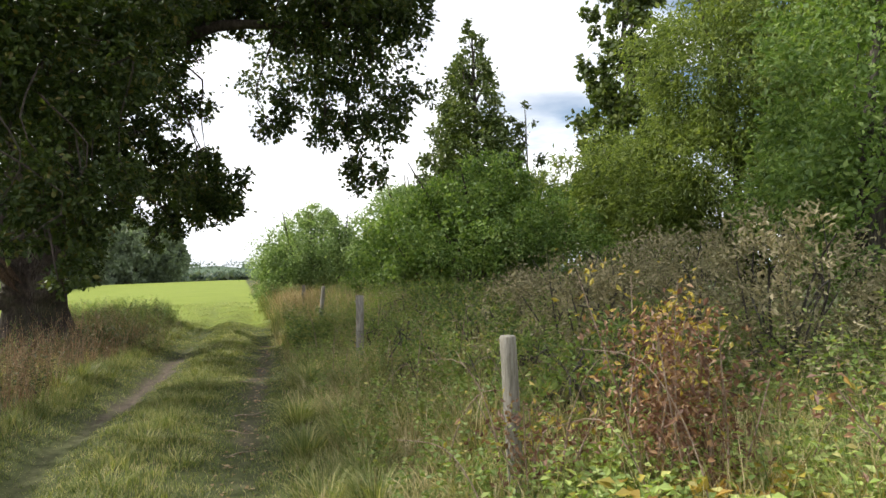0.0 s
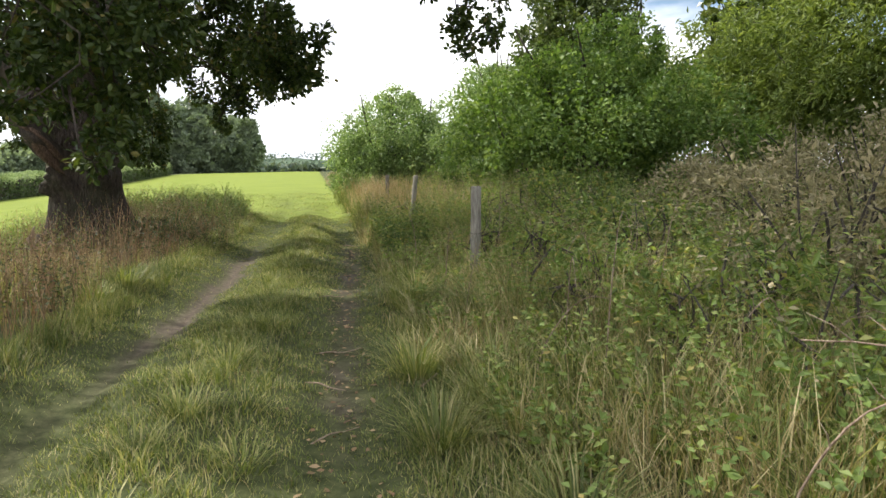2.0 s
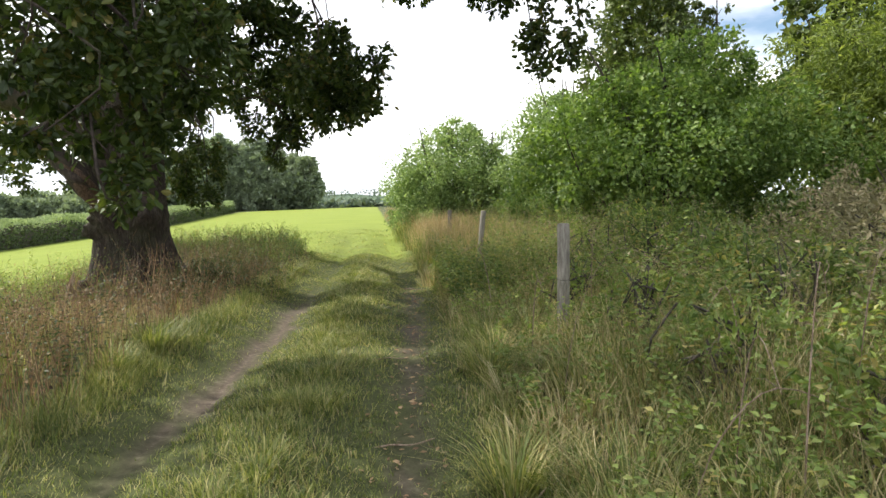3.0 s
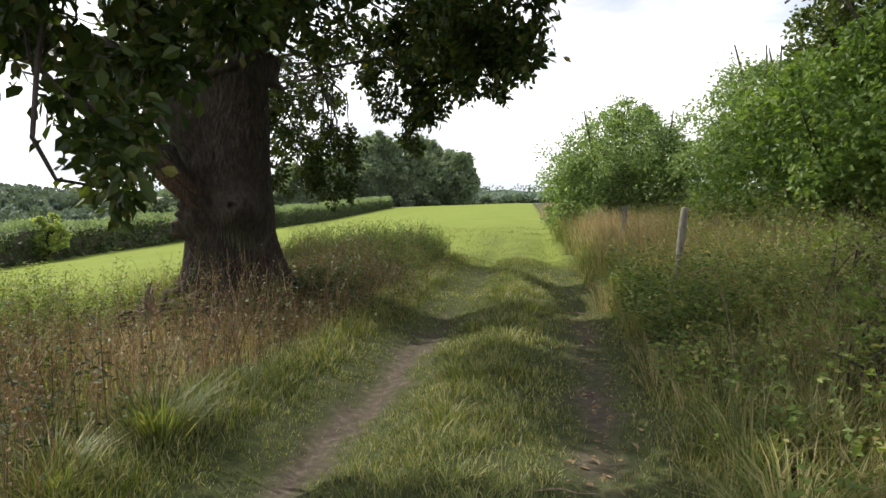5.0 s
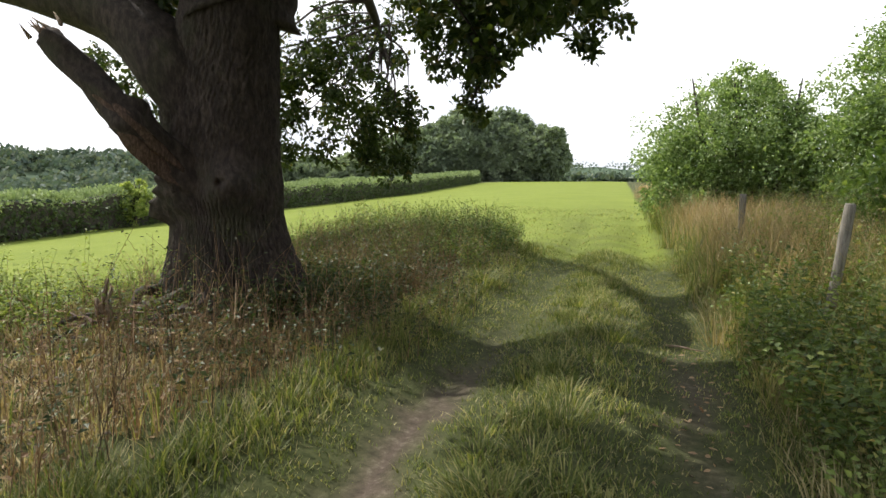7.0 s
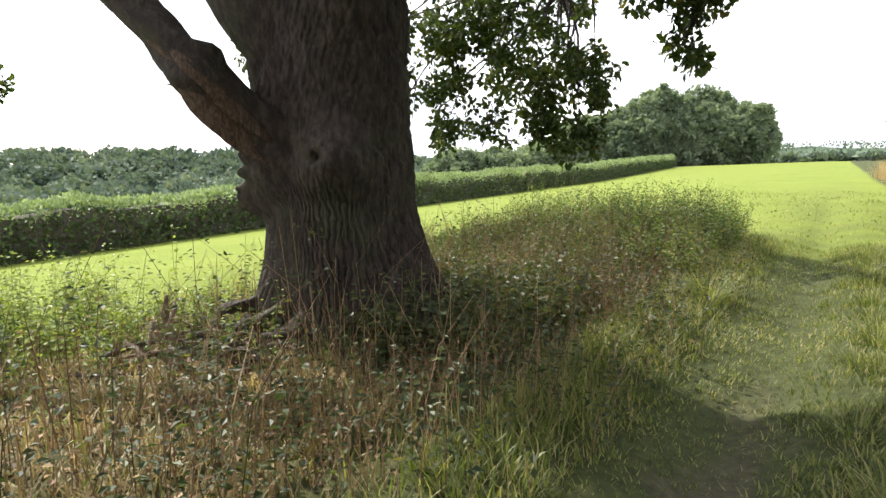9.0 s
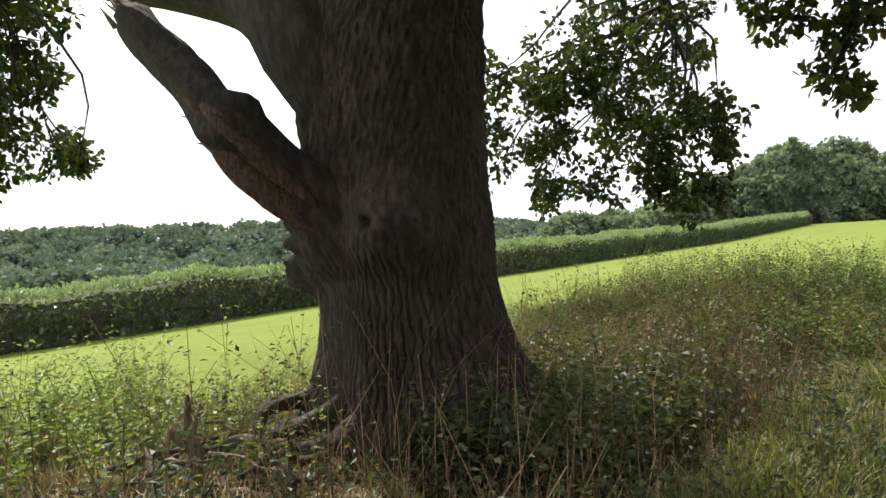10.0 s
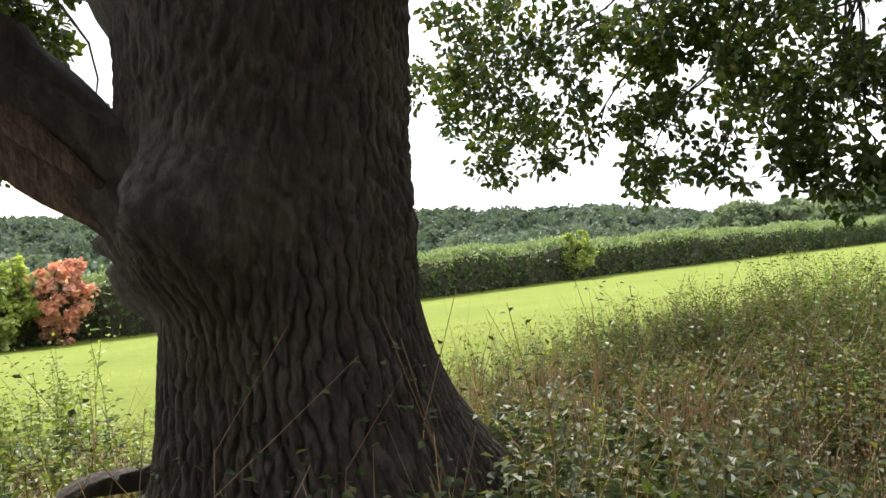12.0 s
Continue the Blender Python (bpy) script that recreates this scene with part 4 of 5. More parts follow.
for (uu, vv, mat, nm, lab, s) in ((30.6, 48.3, YELLOW_GREEN, "hedge_bush", "yellow-green young tree standing up out of the hedge", 0.7), (30.9, 19.8, RED_LEAF, "red_hedge_tree", "small coral-red autumn tree in the hedge", 0.78), (30.9, 17.6, YELLOW_GREEN, "hedge_bush", "yellow-green bush standing up out of the hedge", 1.1)):
    make_tree(nm, lab, max(uu, 30.8) - 0.6, vv, [(0, 0, 1.5, 1.0 * s, 1.25 * s, 1.2), (-0.5, 0, 1.6, 0.9 * s, 1.2 * s, 1.0), (0.1, 0.3, 2.6, 0.8 * s, 1.0 * s, 0.6 * s)], mat, 1900, 0.2, 0.8, seed=int(vv), stems=3, category="tree")


def make_wood():
    r = np.random.default_rng(33)
    base = None
    made = []
    for k in range(4):
        blobs = [(0, 0, 7.5, 5.2, 5.2, 7.0)] + [(r.uniform(-3.5, 3.5), r.uniform(-3.5, 3.5), r.uniform(5, 14.0), s, s, s * 0.8) for s in r.uniform(2.4, 3.4, 9)]
        made.append(make_tree("woodland_tree", "tall round-topped broadleaf tree at the edge of the far wood", 21.0 + k * 7, 209 - k * 1.0, blobs, HAZED_WOOD_LEAF, 300, 0.8, 0.8, seed=100 + k, trunk=0.4, height=12))
        tagged(made[-1], group="trees of the far wood")
    spots = [(u, v) for u in np.arange(47, 106, 6.0) for v in (204 - (u - 39) * 0.2,)] + [(u, v) for u in np.arange(22, 106, 5.5) for v in (216 - (u - 14) * 0.15,)]
    for k, (u, v) in enumerate(spots):
        u, v = u + r.uniform(-1.2, 1.2), v + r.uniform(-1.5, 1.5)
        x0, y0 = xy(u, v)
        s = float(np.interp(u, [22, 32, 62, 75, 100], [0.98, 1.28, 1.3, 1.1, 1.05])) * r.uniform(0.88, 1.1)
        m = Matrix.Translation((float(x0), float(y0), float(ground_z(u, v)))) @ Matrix.Rotation(r.uniform(0, 6.28), 4, "Z")
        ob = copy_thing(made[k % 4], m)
        ob.scale = (s, s, s)


make_wood()


def make_far_woods():
    r = np.random.default_rng(35)
    pts = []
    for _ in range(1500):
        az = radians(r.uniform(22, 150))
        rr = 250 + 195 * r.random() ** 0.6
        u, v = rr * math.sin(az), rr * math.cos(az)
        x0, y0 = xy(u, v)
        z0 = float(ground_z(u, v))
        s = r.uniform(4.0, 6.5)
        n = 90
        d = random_dirs(n, r)
        d[:, 2] = np.abs(d[:, 2])
        pts.append(np.array((float(x0), float(y0), z0 + 2.0)) + d * (s, s, s * 0.95) * r.uniform(0.85, 1.1, (n, 1)))
    for _ in range(420):
        az = radians(r.uniform(-30, 40))
        rr = r.uniform(520, 900)
        u, v = rr * math.sin(az), rr * math.cos(az)
        x0, y0 = xy(u, v)
        n = 30
        d = random_dirs(n, r)
        d[:, 2] = np.abs(d[:, 2])
        pts.append(np.array((float(x0), float(y0), float(ground_z(u, v)) + 1)) + d * (8, 8, 7) * r.uniform(0.85, 1.1, (n, 1)))
    for _ in range(150):
        u, v = r.uniform(-40, 60), 238 + r.uniform(0, 5)
        x0, y0 = xy(u, v)
        d = random_dirs(20, r)
        pts.append(np.array((float(x0), float(y0), float(ground_z(u, v)) + 0.5)) + d * (2, 2, 1.2))
    pts = np.concatenate(pts)
    me = leaf_cloud("far_woodland", pts, HAZED_HILL_LEAF, 2.4, r, 0.9, 0.0)
    tagged(new("far_woodland", me), "wooded hillside beyond the valley, distance haze painted into its blue-green leaf colour", "woodland", kind="stuff")


make_far_woods()


# ---- grass and weeds ----
def place(u, v, dz=0.0):
    x, y = xy(u, v)
    return np.stack([x, y, ground_z(u, v) + dz], -1)


def grass(name, label, n, region, height, width, mat, seed, lean=0.35, tufts=0.0, density=None):
    """Blades over a stretch of the plan (u0, u1, v0, v1)."""
    r = np.random.default_rng(seed)
    u0, u1, v0, v1 = region
    u = r.uniform(u0, u1, n)
    v = r.uniform(v0, v1, n)
    if tufts:
        k = max(1, n // 22)
        cu, cv = r.uniform(u0, u1, k), r.uniform(v0, v1, k)
        w = r.integers(0, k, n)
        take = r.random(n) < tufts
        u = np.where(take, cu[w] + 0.05 * r.normal(size=n), u)
        v = np.where(take, cv[w] + 0.05 * r.normal(size=n), v)
    if density is not None:
        keep = r.random(n) < density(u, v)
        u, v = u[keep], v[keep]
    n = len(u)
    p = place(u, v, -0.02)
    h = height(u, v) * r.uniform(0.45, 1.15, n)
    a = r.uniform(0, 2 * np.pi, n)
    tilt = lean * r.random(n) ** 1.3
    up = np.stack([np.cos(a) * tilt, np.sin(a) * tilt, np.ones(n)], -1)
    up = unit(up) * h[:, None]
    right = np.stack([-np.sin(a), np.cos(a), np.zeros(n)], -1) * (width * r.uniform(0.6, 1.3, n))[:, None]
    out_ = np.stack([np.cos(a), np.sin(a), np.full(n, -0.35)], -1) * (h * 0.5)[:, None]
    me = scatter(name, BLADE, p, right, up, out_, mat)
    return tagged(new(name, me), label, "grass", kind="stuff")


def track_density(u, v):
    wob = 0.12 * bumps(u, v, 1.1, 8) + 0.06 * bumps(u, v, 0.35, 9)
    bare = np.maximum(np.exp(-((u - rut_left(v) + wob) / 0.17) ** 2) * step(17.5, 14.5, v), 0.8 * np.exp(-((u - rut_right(v) + wob) / 0.15) ** 2) * step(18, 15, v))
    return np.clip(1.05 - (0.8 + 0.5 * step(6, 10, v) * step(17.5, 14, v)) * bare, 0.02, 1) * (0.65 + 0.35 * bumps(u, v, 0.8, 61))


def track_height(u, v):
    mid = (rut_left(v) + rut_right(v)) / 2
    ridge = np.exp(-((u - mid) / 0.4) ** 2)
    side = step(0.3, 0.7, u - rut_left(v)) + step(0.3, 0.7, rut_right(v) - u)
    return 0.055 + 0.10 * ridge * (0.7 + 0.6 * bumps(u, v, 1.2, 62)) + 0.14 * side


grass("track_grass", "short rough green grass between and beside the ruts", 170000, (-1.3, 2.1, 2.5, 13), track_height, 0.0065, GRASS, 51, 0.8, 0.75, track_density)
grass("track_grass", "short rough green grass further along the track", 95000, (-1.4, 1.9, 13, 24), track_height, 0.009, GRASS, 52, 0.8, 0.75, track_density)
grass("track_straw", "dry straw-coloured grass lying on the track", 30000, (-1.4, 2.1, 2.5, 20), track_height, 0.005, STRAW, 53, 1.6, 0.3, track_density)


def left_h(u, v):
    return np.interp(u, [1.5, 2.2, 3.0], [0.2, 0.45, 0.6]) * (0.85 + 0.3 * bumps(u, v, 1.5, 63))


def left_d(u, v):
    return step(0.25, 0.8, u - rut_left(v)) * step(6.6, 5.2, u) * np.clip(0.7 + 0.6 * bumps(u, v, 1.3, 64), 0.1, 1) * (1 - np.exp(-((u - 4.3) ** 2 / 0.8 + (v - 15.2) ** 2 / 1.1))) * (np.hypot(u - 3.75, v - 16.9) > 0.75) * (1 - 0.6 * step(2.4, 2.9, u) * step(12.6, 13.4, v) * step(16.4, 15.8, v))


def verge_grass_d(u, v):
    return left_d(u, v) * (1 - 0.75 * step(1.4, 1.8, u) * step(13.2, 14.2, v) * step(20.5, 19.5, v))


grass("verge_grass", "long green grass on the verge beside the field", 22000, (1.5, 6.4, 0, 23.2), left_h, 0.008, GRASS, 54, 0.5, 0.6, verge_grass_d)
grass("verge_straw", "dry brown grass stalks on the verge beside the field", 13000, (1.9, 4.9, 0, 23.4), lambda u, v: left_h(u, v) * 1.5, 0.005, RUSTY, 55, 0.35, 0.5, left_d)


def right_h(u, v):
    return np.interp(-u, [0.9, 1.4, 2.4, 5], [0.15, 0.4, 0.8, 0.95]) * (1 + 0.35 * step(13, 17, v)) * (0.85 + 0.3 * bumps(u, v, 1.8, 65))


def right_d(u, v):
    return step(0.25, 0.6, rut_right(v) - u) * np.clip(0.75 + 0.5 * bumps(u, v, 1.3, 66), 0.15, 1)


grass("bank_grass", "long green grass along the fence", 66000, (-5.0, -0.5, 2.5, 22), right_h, 0.008, GRASS, 56, 0.55, 0.6, right_d)
grass("bank_straw", "pale dry grass stalks along the fence", 36000, (-4.5, -0.6, 3, 22), lambda u, v: right_h(u, v) * 1.25, 0.007, STRAW, 57, 0.9, 0.5, right_d)
grass("tall_dry_grass", "tall reddish dry grass along the sunny fence line", 36000, (-4.4, -1.0, 17.5, 60), lambda u, v: 1.2 + 0.2 * bumps(u, v, 2, 67), 0.012, TAWNY, 58, 0.3, 0.6, lambda u, v: step(-1.15, -1.7, u + 0.4 * bumps(u, v, 3.5, 68)))
grass("tall_green_grass", "tall green grass along the sunny fence line", 24000, (-4.4, -0.9, 17, 40), lambda u, v: 0.8 + 0.2 * bumps(u, v, 2, 67), 0.012, GRASS, 59, 0.45, 0.6, lambda u, v: step(-0.9, -1.6, u + 0.4 * bumps(u, v, 3.5, 68)))
grass("field_grass", "bright short mown grass of the field", 16000, (-1.0, 12, 21.5, 42), lambda u, v: 0.07 + 0 * u, 0.02, GRASS, 60, 0.9, 0.2, lambda u, v: np.maximum(step(22, 24, v), step(5.5, 6.5, u)))


def weeds(name, label, n, region, height, stem_mat, mat, seed, leaves=12, leaf=0.06, density=None, width=0.6):
    """Upright leafy stems; leaves up the whole of each."""
    r = np.random.default_rng(seed)
    u0, u1, v0, v1 = region
    u, v = r.uniform(u0, u1, n), r.uniform(v0, v1, n)
    if density is not None:
        keep = r.random(n) < density(u, v)
        u, v = u[keep], v[keep]
    n = len(u)
    p = place(u, v, -0.02)
    h = height(u, v) * r.uniform(0.4, 1.2, n)
    a = r.uniform(0, 6.28, n)
    tilt = r.uniform(0, 0.35, n)
    up = np.stack([np.cos(a) * tilt, np.sin(a) * tilt, np.ones(n)], -1) * h[:, None]
    b = r.uniform(0, 6.28, n)
    right = np.stack([np.cos(b), np.sin(b), np.zeros(n)], -1) * 0.0055
    out_ = np.stack([-np.sin(b), np.cos(b), np.zeros(n)], -1) * 0.0055
    cross = ([(-0.5, 0, -0.3), (0.5, 0, -0.3), (0, 0, 0.6), (-0.3, 1, -0.2), (0.3, 1, -0.2), (0, 1, 0.3)], [(0, 1, 4, 3), (1, 2, 5, 4), (2, 0, 3, 5)])
    bend = np.stack([r.normal(size=n), r.normal(size=n), -np.abs(r.normal(size=n)) * 0.6], -1) * 0.13 * h[:, None]
    stems = scatter("stems", cross, p, right, up * 0.6, out_, stem_mat)
    tips = scatter("tips", cross, p + up * 0.59, right * 0.7, up * 0.41 + bend, out_ * 0.7, stem_mat)
    t = 0.14 + 0.86 * r.random((n, leaves)) ** 0.75
    curve = np.clip((t - 0.6) / 0.4, 0, 1)
    pos = (p[:, None, :] + up[:, None, :] * t[..., None] + bend[:, None, :] * curve[..., None]).reshape(-1, 3)
    pos = pos + r.normal(size=pos.shape) * 0.035
    s = leaf * (1.35 - 0.7 * t.ravel())
    m = len(pos)
    d = random_dirs(m, r)
    d[:, 2] = 0.25 * d[:, 2] + 0.15
    d = unit(d)
    nrm = random_dirs(m, r) * 0.6 + (0, 0, 1)
    rt = unit(np.cross(d, nrm))
    ot = np.cross(rt, d)
    lf = scatter("leaves", LEAF4, pos, rt * s[:, None] * width, d * s[:, None], ot * s[:, None], mat)
    me = join_meshes(name, [(stems, 0), (tips, 0), (lf, 1)], [stem_mat, mat])
    return tagged(new(name, me), label, "weeds", kind="stuff")


def near_oak(u, v):
    return (1 - 0.52 * step(15.3, 16.3, v) * step(21.0, 19.3, v)) * (1 - 0.4 * step(3.0, 3.8, u) * step(16.0, 17.0, v) * step(23.0, 21.5, v)) * (1 - 0.5 * step(3.6, 3.1, u) * step(14.2, 14.8, v) * step(17.9, 17.3, v))


def litter_gap(u, v):
    sunny = 0.75 * step(2.6, 3.1, u) * step(13.0, 13.8, v) * step(16.6, 16.0, v)
    front = 0.25 * step(3.9, 3.3, u) * step(14.2, 14.8, v) * step(17.9, 17.3, v)
    return 1 - np.maximum(sunny, front)


weeds("verge_weeds", "leafy green weeds between the track and the field", 3400, (2.0, 6.6, 1, 23.4), lambda u, v: (0.75 + 0.15 * bumps(u, v, 2, 71)) * near_oak(u, v), RUSTY, DARK_WEED, 71, 16, 0.052, lambda u, v: left_d(u, v) * (0.75 - 0.5 * step(16.2, 15.6, v) * step(12, 13, v) * step(2.4, 3.0, u)))
weeds("field_edge_weeds", "tall thin leafy weeds along the field edge", 1500, (3.6, 6.9, 1, 23.4), lambda u, v: (0.72 + 0.22 * bumps(u, v, 0.9, 72)) * near_oak(u, v), WEED_LEAF, EDGE_LEAF, 72, 30, 0.045, lambda u, v: 1.0 * (np.hypot(u - 3.75, v - 16.9) > 0.8))
weeds("brown_weeds", "brown seeded dock and dead weeds beside the oak", 2200, (2.0, 5.2, 2, 22), lambda u, v: (0.85 + 0.1 * bumps(u, v, 2, 73)) * near_oak(u, v), RUSTY, RUSTY, 73, 8, 0.032, lambda u, v: left_d(u, v) * litter_gap(u, v))
weeds("dead_weeds", "dead reddish-brown weeds standing dense beside the oak and along the track", 2700, (1.9, 5.6, 1.5, 23), lambda u, v: (0.8 + 0.15 * bumps(u, v, 1.6, 83)) * near_oak(u, v), DARK_DRY, DARK_DRY, 83, 7, 0.034, lambda u, v: left_d(u, v) * litter_gap(u, v))
weeds("leafy_verge_weeds", "tall dark green leafy weeds crowding the verge past the oak", 1500, (1.7, 5.0, 19.6, 24.5), lambda u, v: (0.85 + 0.12 * bumps(u, v, 0.9, 89)) * near_oak(u, v) * np.interp(u, [1.7, 2.2], [0.7, 1]), WEED_LEAF, WEED_LEAF, 89, 26, 0.055)
weeds("dead_weeds", "dead reddish-brown weeds standing low beside the worn rut", 1100, (1.2, 3.4, 14.2, 21), lambda u, v: 0.35 + 0.3 * (u - 1.0) + 0.1 * bumps(u, v, 1.6, 85), RUSTY, DARK_WEED, 85, 12, 0.045, left_d)
grass("dry_litter", "pale dry stalks lying in the sun beside the oak", 40000, (2.3, 6.4, 12.2, 16.6), lambda u, v: 0.17 + 0 * u, 0.013, STRAW, 86, 1.6, 0.3, lambda u, v: 0.4 + 0.6 * bumps(u, v, 0.7, 87))
# Bright yellow-green leaves here paint in the sunlight on this patch.
weeds("sun_toned_weeds", "weeds between the oak and the field, bright yellow-green to paint in sunlight", 380, (4.6, 6.9, 11.5, 16.6), lambda u, v: 0.62 + 0.25 * bumps(u, v, 0.8, 88), WEED_LEAF, YELLOW_GREEN, 88, 26, 0.055)
weeds("fence_line_weeds", "tall leafy green weeds crowding the fence beyond the pale post", 380, (-2.8, -1.2, 14.0, 18.0), lambda u, v: 0.85 + 0.12 * bumps(u, v, 1.1, 90), WEED_LEAF, WEED_LEAF, 90, 24, 0.07)
weeds("bank_weeds", "nettles and leafy weeds along the fence", 4200, (-6.5, -1.1, 2.0, 24), lambda u, v: right_h(u, v) * 1.35, WEED_LEAF, EDGE_LEAF, 74, 18, 0.065, right_d)
weeds("thicket_weeds", "tall greyish willowherb gone to seed behind the fence", 1800, (-10, -2.6, 4, 24), lambda u, v: (1.3 + 0.25 * bumps(u, v, 3, 75)) * (1 + 0.5 * np.exp(-((u + 5.2) / 1.6) ** 2 - ((v - 8.5) / 3.0) ** 2)), SEED_FLUFF, SEED_FLUFF, 75, 22, 0.06, lambda u, v: 1.0 - (u > -4.4) * (v < 6.8))
weeds("thicket_nettles", "tall green nettles behind the fence", 2000, (-10, -2.6, 3, 24), lambda u, v: 1.1 + 0.3 * bumps(u, v, 3, 76), WEED_LEAF, EDGE_LEAF, 76, 18, 0.09, lambda u, v: 1.0 - (u > -4.4) * (v < 6.2))


# ---- fence posts ----
def make_post(x, y, h, radius, lean_x=0.0, lean_y=0.0, label="", seed=0):
    u, v = uv_of(x, y)
    z0 = float(ground_z(u, v))
    top = thing("fence_post", label, "fence post", (x, y, z0), "posts of the old fence")
    r = np.random.default_rng(seed)
    n = 12
    t = np.linspace(0, 1, n)
    pts = np.stack([lean_x * t, lean_y * t, -0.25 + (h + 0.25) * t], -1)
    rr = radius * (1 + 0.03 * r.normal(size=n))
    rr = np.append(rr, radius * 0.86)
    pts = np.vstack([pts, pts[-1] + (0, 0, 0.012)])
    part("post", tube("post", pts, rr, POST_WOOD, 14, 0.03, seed), top)
    ring = [(radius * 1.06 * math.cos(a) + lean_x * 0.5, radius * 1.06 * math.sin(a) + lean_y * 0.5, h * 0.55 + 0.01 * math.sin(a)) for a in np.linspace(0, 6.28, 14)]
    part("wire_tie", tube("wire_tie", ring, [0.003] * 14, DARK_BARK, 5), top, "rusty wire tie")
    return top


make_post(0.40, 5.51, 1.12, 0.052, -0.06, 0.0, "weathered grey round fence post beside the track", 1)
make_post(-1.38, 11.98, 1.2, 0.062, 0.0, 0.0, "pale weathered fence post standing in tall weeds", 2)
make_post(-2.95, 16.85, 1.27, 0.045, 0.15, 0.03, "dark weathered fence post leaning in long grass", 3)
make_post(-4.3, 22.0, 1.2, 0.05, 0.0, 0.0, "thin dark fence post in the tall dry grass", 4)


# ---- mounds of the thicket behind the fence ----
def make_mound(label, u, v, radius, height, mat, seed, leaf=0.075, per=1500, name="thicket_bush"):
    r = np.random.default_rng(seed)
    blobs = [(0, 0, height * 0.5, radius, radius, height * 0.5)]
    for _ in range(4):
        s = radius * r.uniform(0.4, 0.6)
        blobs.append((r.uniform(-0.6, 0.6) * radius, r.uniform(-0.6, 0.6) * radius, height * r.uniform(0.6, 0.85), s, s, s * 0.8))
    return make_tree(name, label, u, v, blobs, mat, per, leaf, 0.4, 0.0, seed=seed, stems=5, trunk=0.02, height=height, category="shrub")


for k, (u, v, rad, h) in enumerate(((-4.3, 8.6, 1.1, 1.75), (-5.6, 6.9, 1.2, 2.05), (-6.6, 9.6, 1.4, 2.1), (-5.3, 11.2, 1.2, 1.6), (-7.6, 6.0, 1.4, 2.0), (-7.4, 12.6, 1.5, 1.8))):
    make_mound("greyish seeded willowherb clump in the thicket behind the fence", u, v, rad, h, SEED_FLUFF, 200 + k)
for k, (u, v, rad, h) in enumerate(((-3.6, 6.4, 0.8, 1.05), (-3.4, 10.4, 0.9, 1.1), (-3.7, 13.6, 1.0, 1.15), (-4.6, 15.6, 1.1, 1.3), (-3.2, 8.4, 0.6, 0.95))):
    make_mound("green bramble clump growing through the old fence", u, v, rad, h, WEED_LEAF, 220 + k, 0.085, 1300, "bramble_bush")


def make_dock(label, x, y, height, seed, gold):
    """A tall dry plant: stems from one foot, with rusty leaves below and golden ones on top."""
    r = np.random.default_rng(seed)
    u, v = uv_of(x, y)
    top = thing("dry_plant", label, "plant", (x, y, float(ground_z(u, v))))
    tips = []
    for k in range(9):
        tip = np.array((r.normal() * 0.2, r.normal() * 0.2, height * r.uniform(0.7, 1.0)))
        line = spline([(r.normal() * 0.03, r.normal() * 0.03, -0.05), tip * (0.5, 0.5, 0.5) + 0.03 * r.normal(size=3), tip], 9)
        part("stem", tube("stem", line, np.linspace(0.009, 0.003, 9), BARE_WOOD, 5, cap=False), top)
        tips.append(line)
    lines = np.concatenate(tips)
    for nm, mat, lo, hi, n, lab in (("dry_leaves", RUST_LEAF, 0.3, 0.82, 1400, "curled rusty brown leaves"), ("gold_leaves", GOLD_LEAF, 0.6, 1.02, 420 if gold else 80, "yellow turning leaves")):
        pick = lines[r.integers(0, len(lines), int(n * (height / 1.62) ** 2))]
        pick = pick[(pick[:, 2] > lo * height) & (pick[:, 2] < hi * height)]
        pick = np.repeat(pick, 2, 0)
        pick = pick + r.normal(size=pick.shape) * (0.1, 0.1, 0.07)
        tagged(part(nm, leaf_cloud(nm, pick, mat, 0.048, r, 0.5, 0.2), top, lab), kind="stuff")


make_dock("tall dry plant with rusty leaves and a golden top", 1.18, 5.25, 1.62, 301, True)
make_dock("tall rusty dry plant behind the low leafy weeds", 1.42, 5.0, 1.3, 302, False)
make_dock("dry rusty plant leaning in green leafy weeds", 2.3, 4.1, 1.3, 303, True)
make_dock("small golden dry plant beside the fence post", 0.5, 5.35, 0.85, 304, True)
weeds("low_leafy_weeds", "low leafy bramble and balsam, sunlight painted in as a lighter leaf colour", 1700, (-4.8, -2.0, 1.6, 5.2), lambda u, v: 0.5 + 0.15 * bumps(u, v, 1.2, 81), WEED_LEAF, SUN_TONED_LEAF, 81, 12, 0.11)
weeds("yellowing_weeds", "broad yellow-green leaves low beside the fence", 160, (-3.4, -1.9, 2.2, 4.4), lambda u, v: 0.55 + 0 * u, WEED_LEAF, GOLD_LEAF, 82, 9, 0.13)


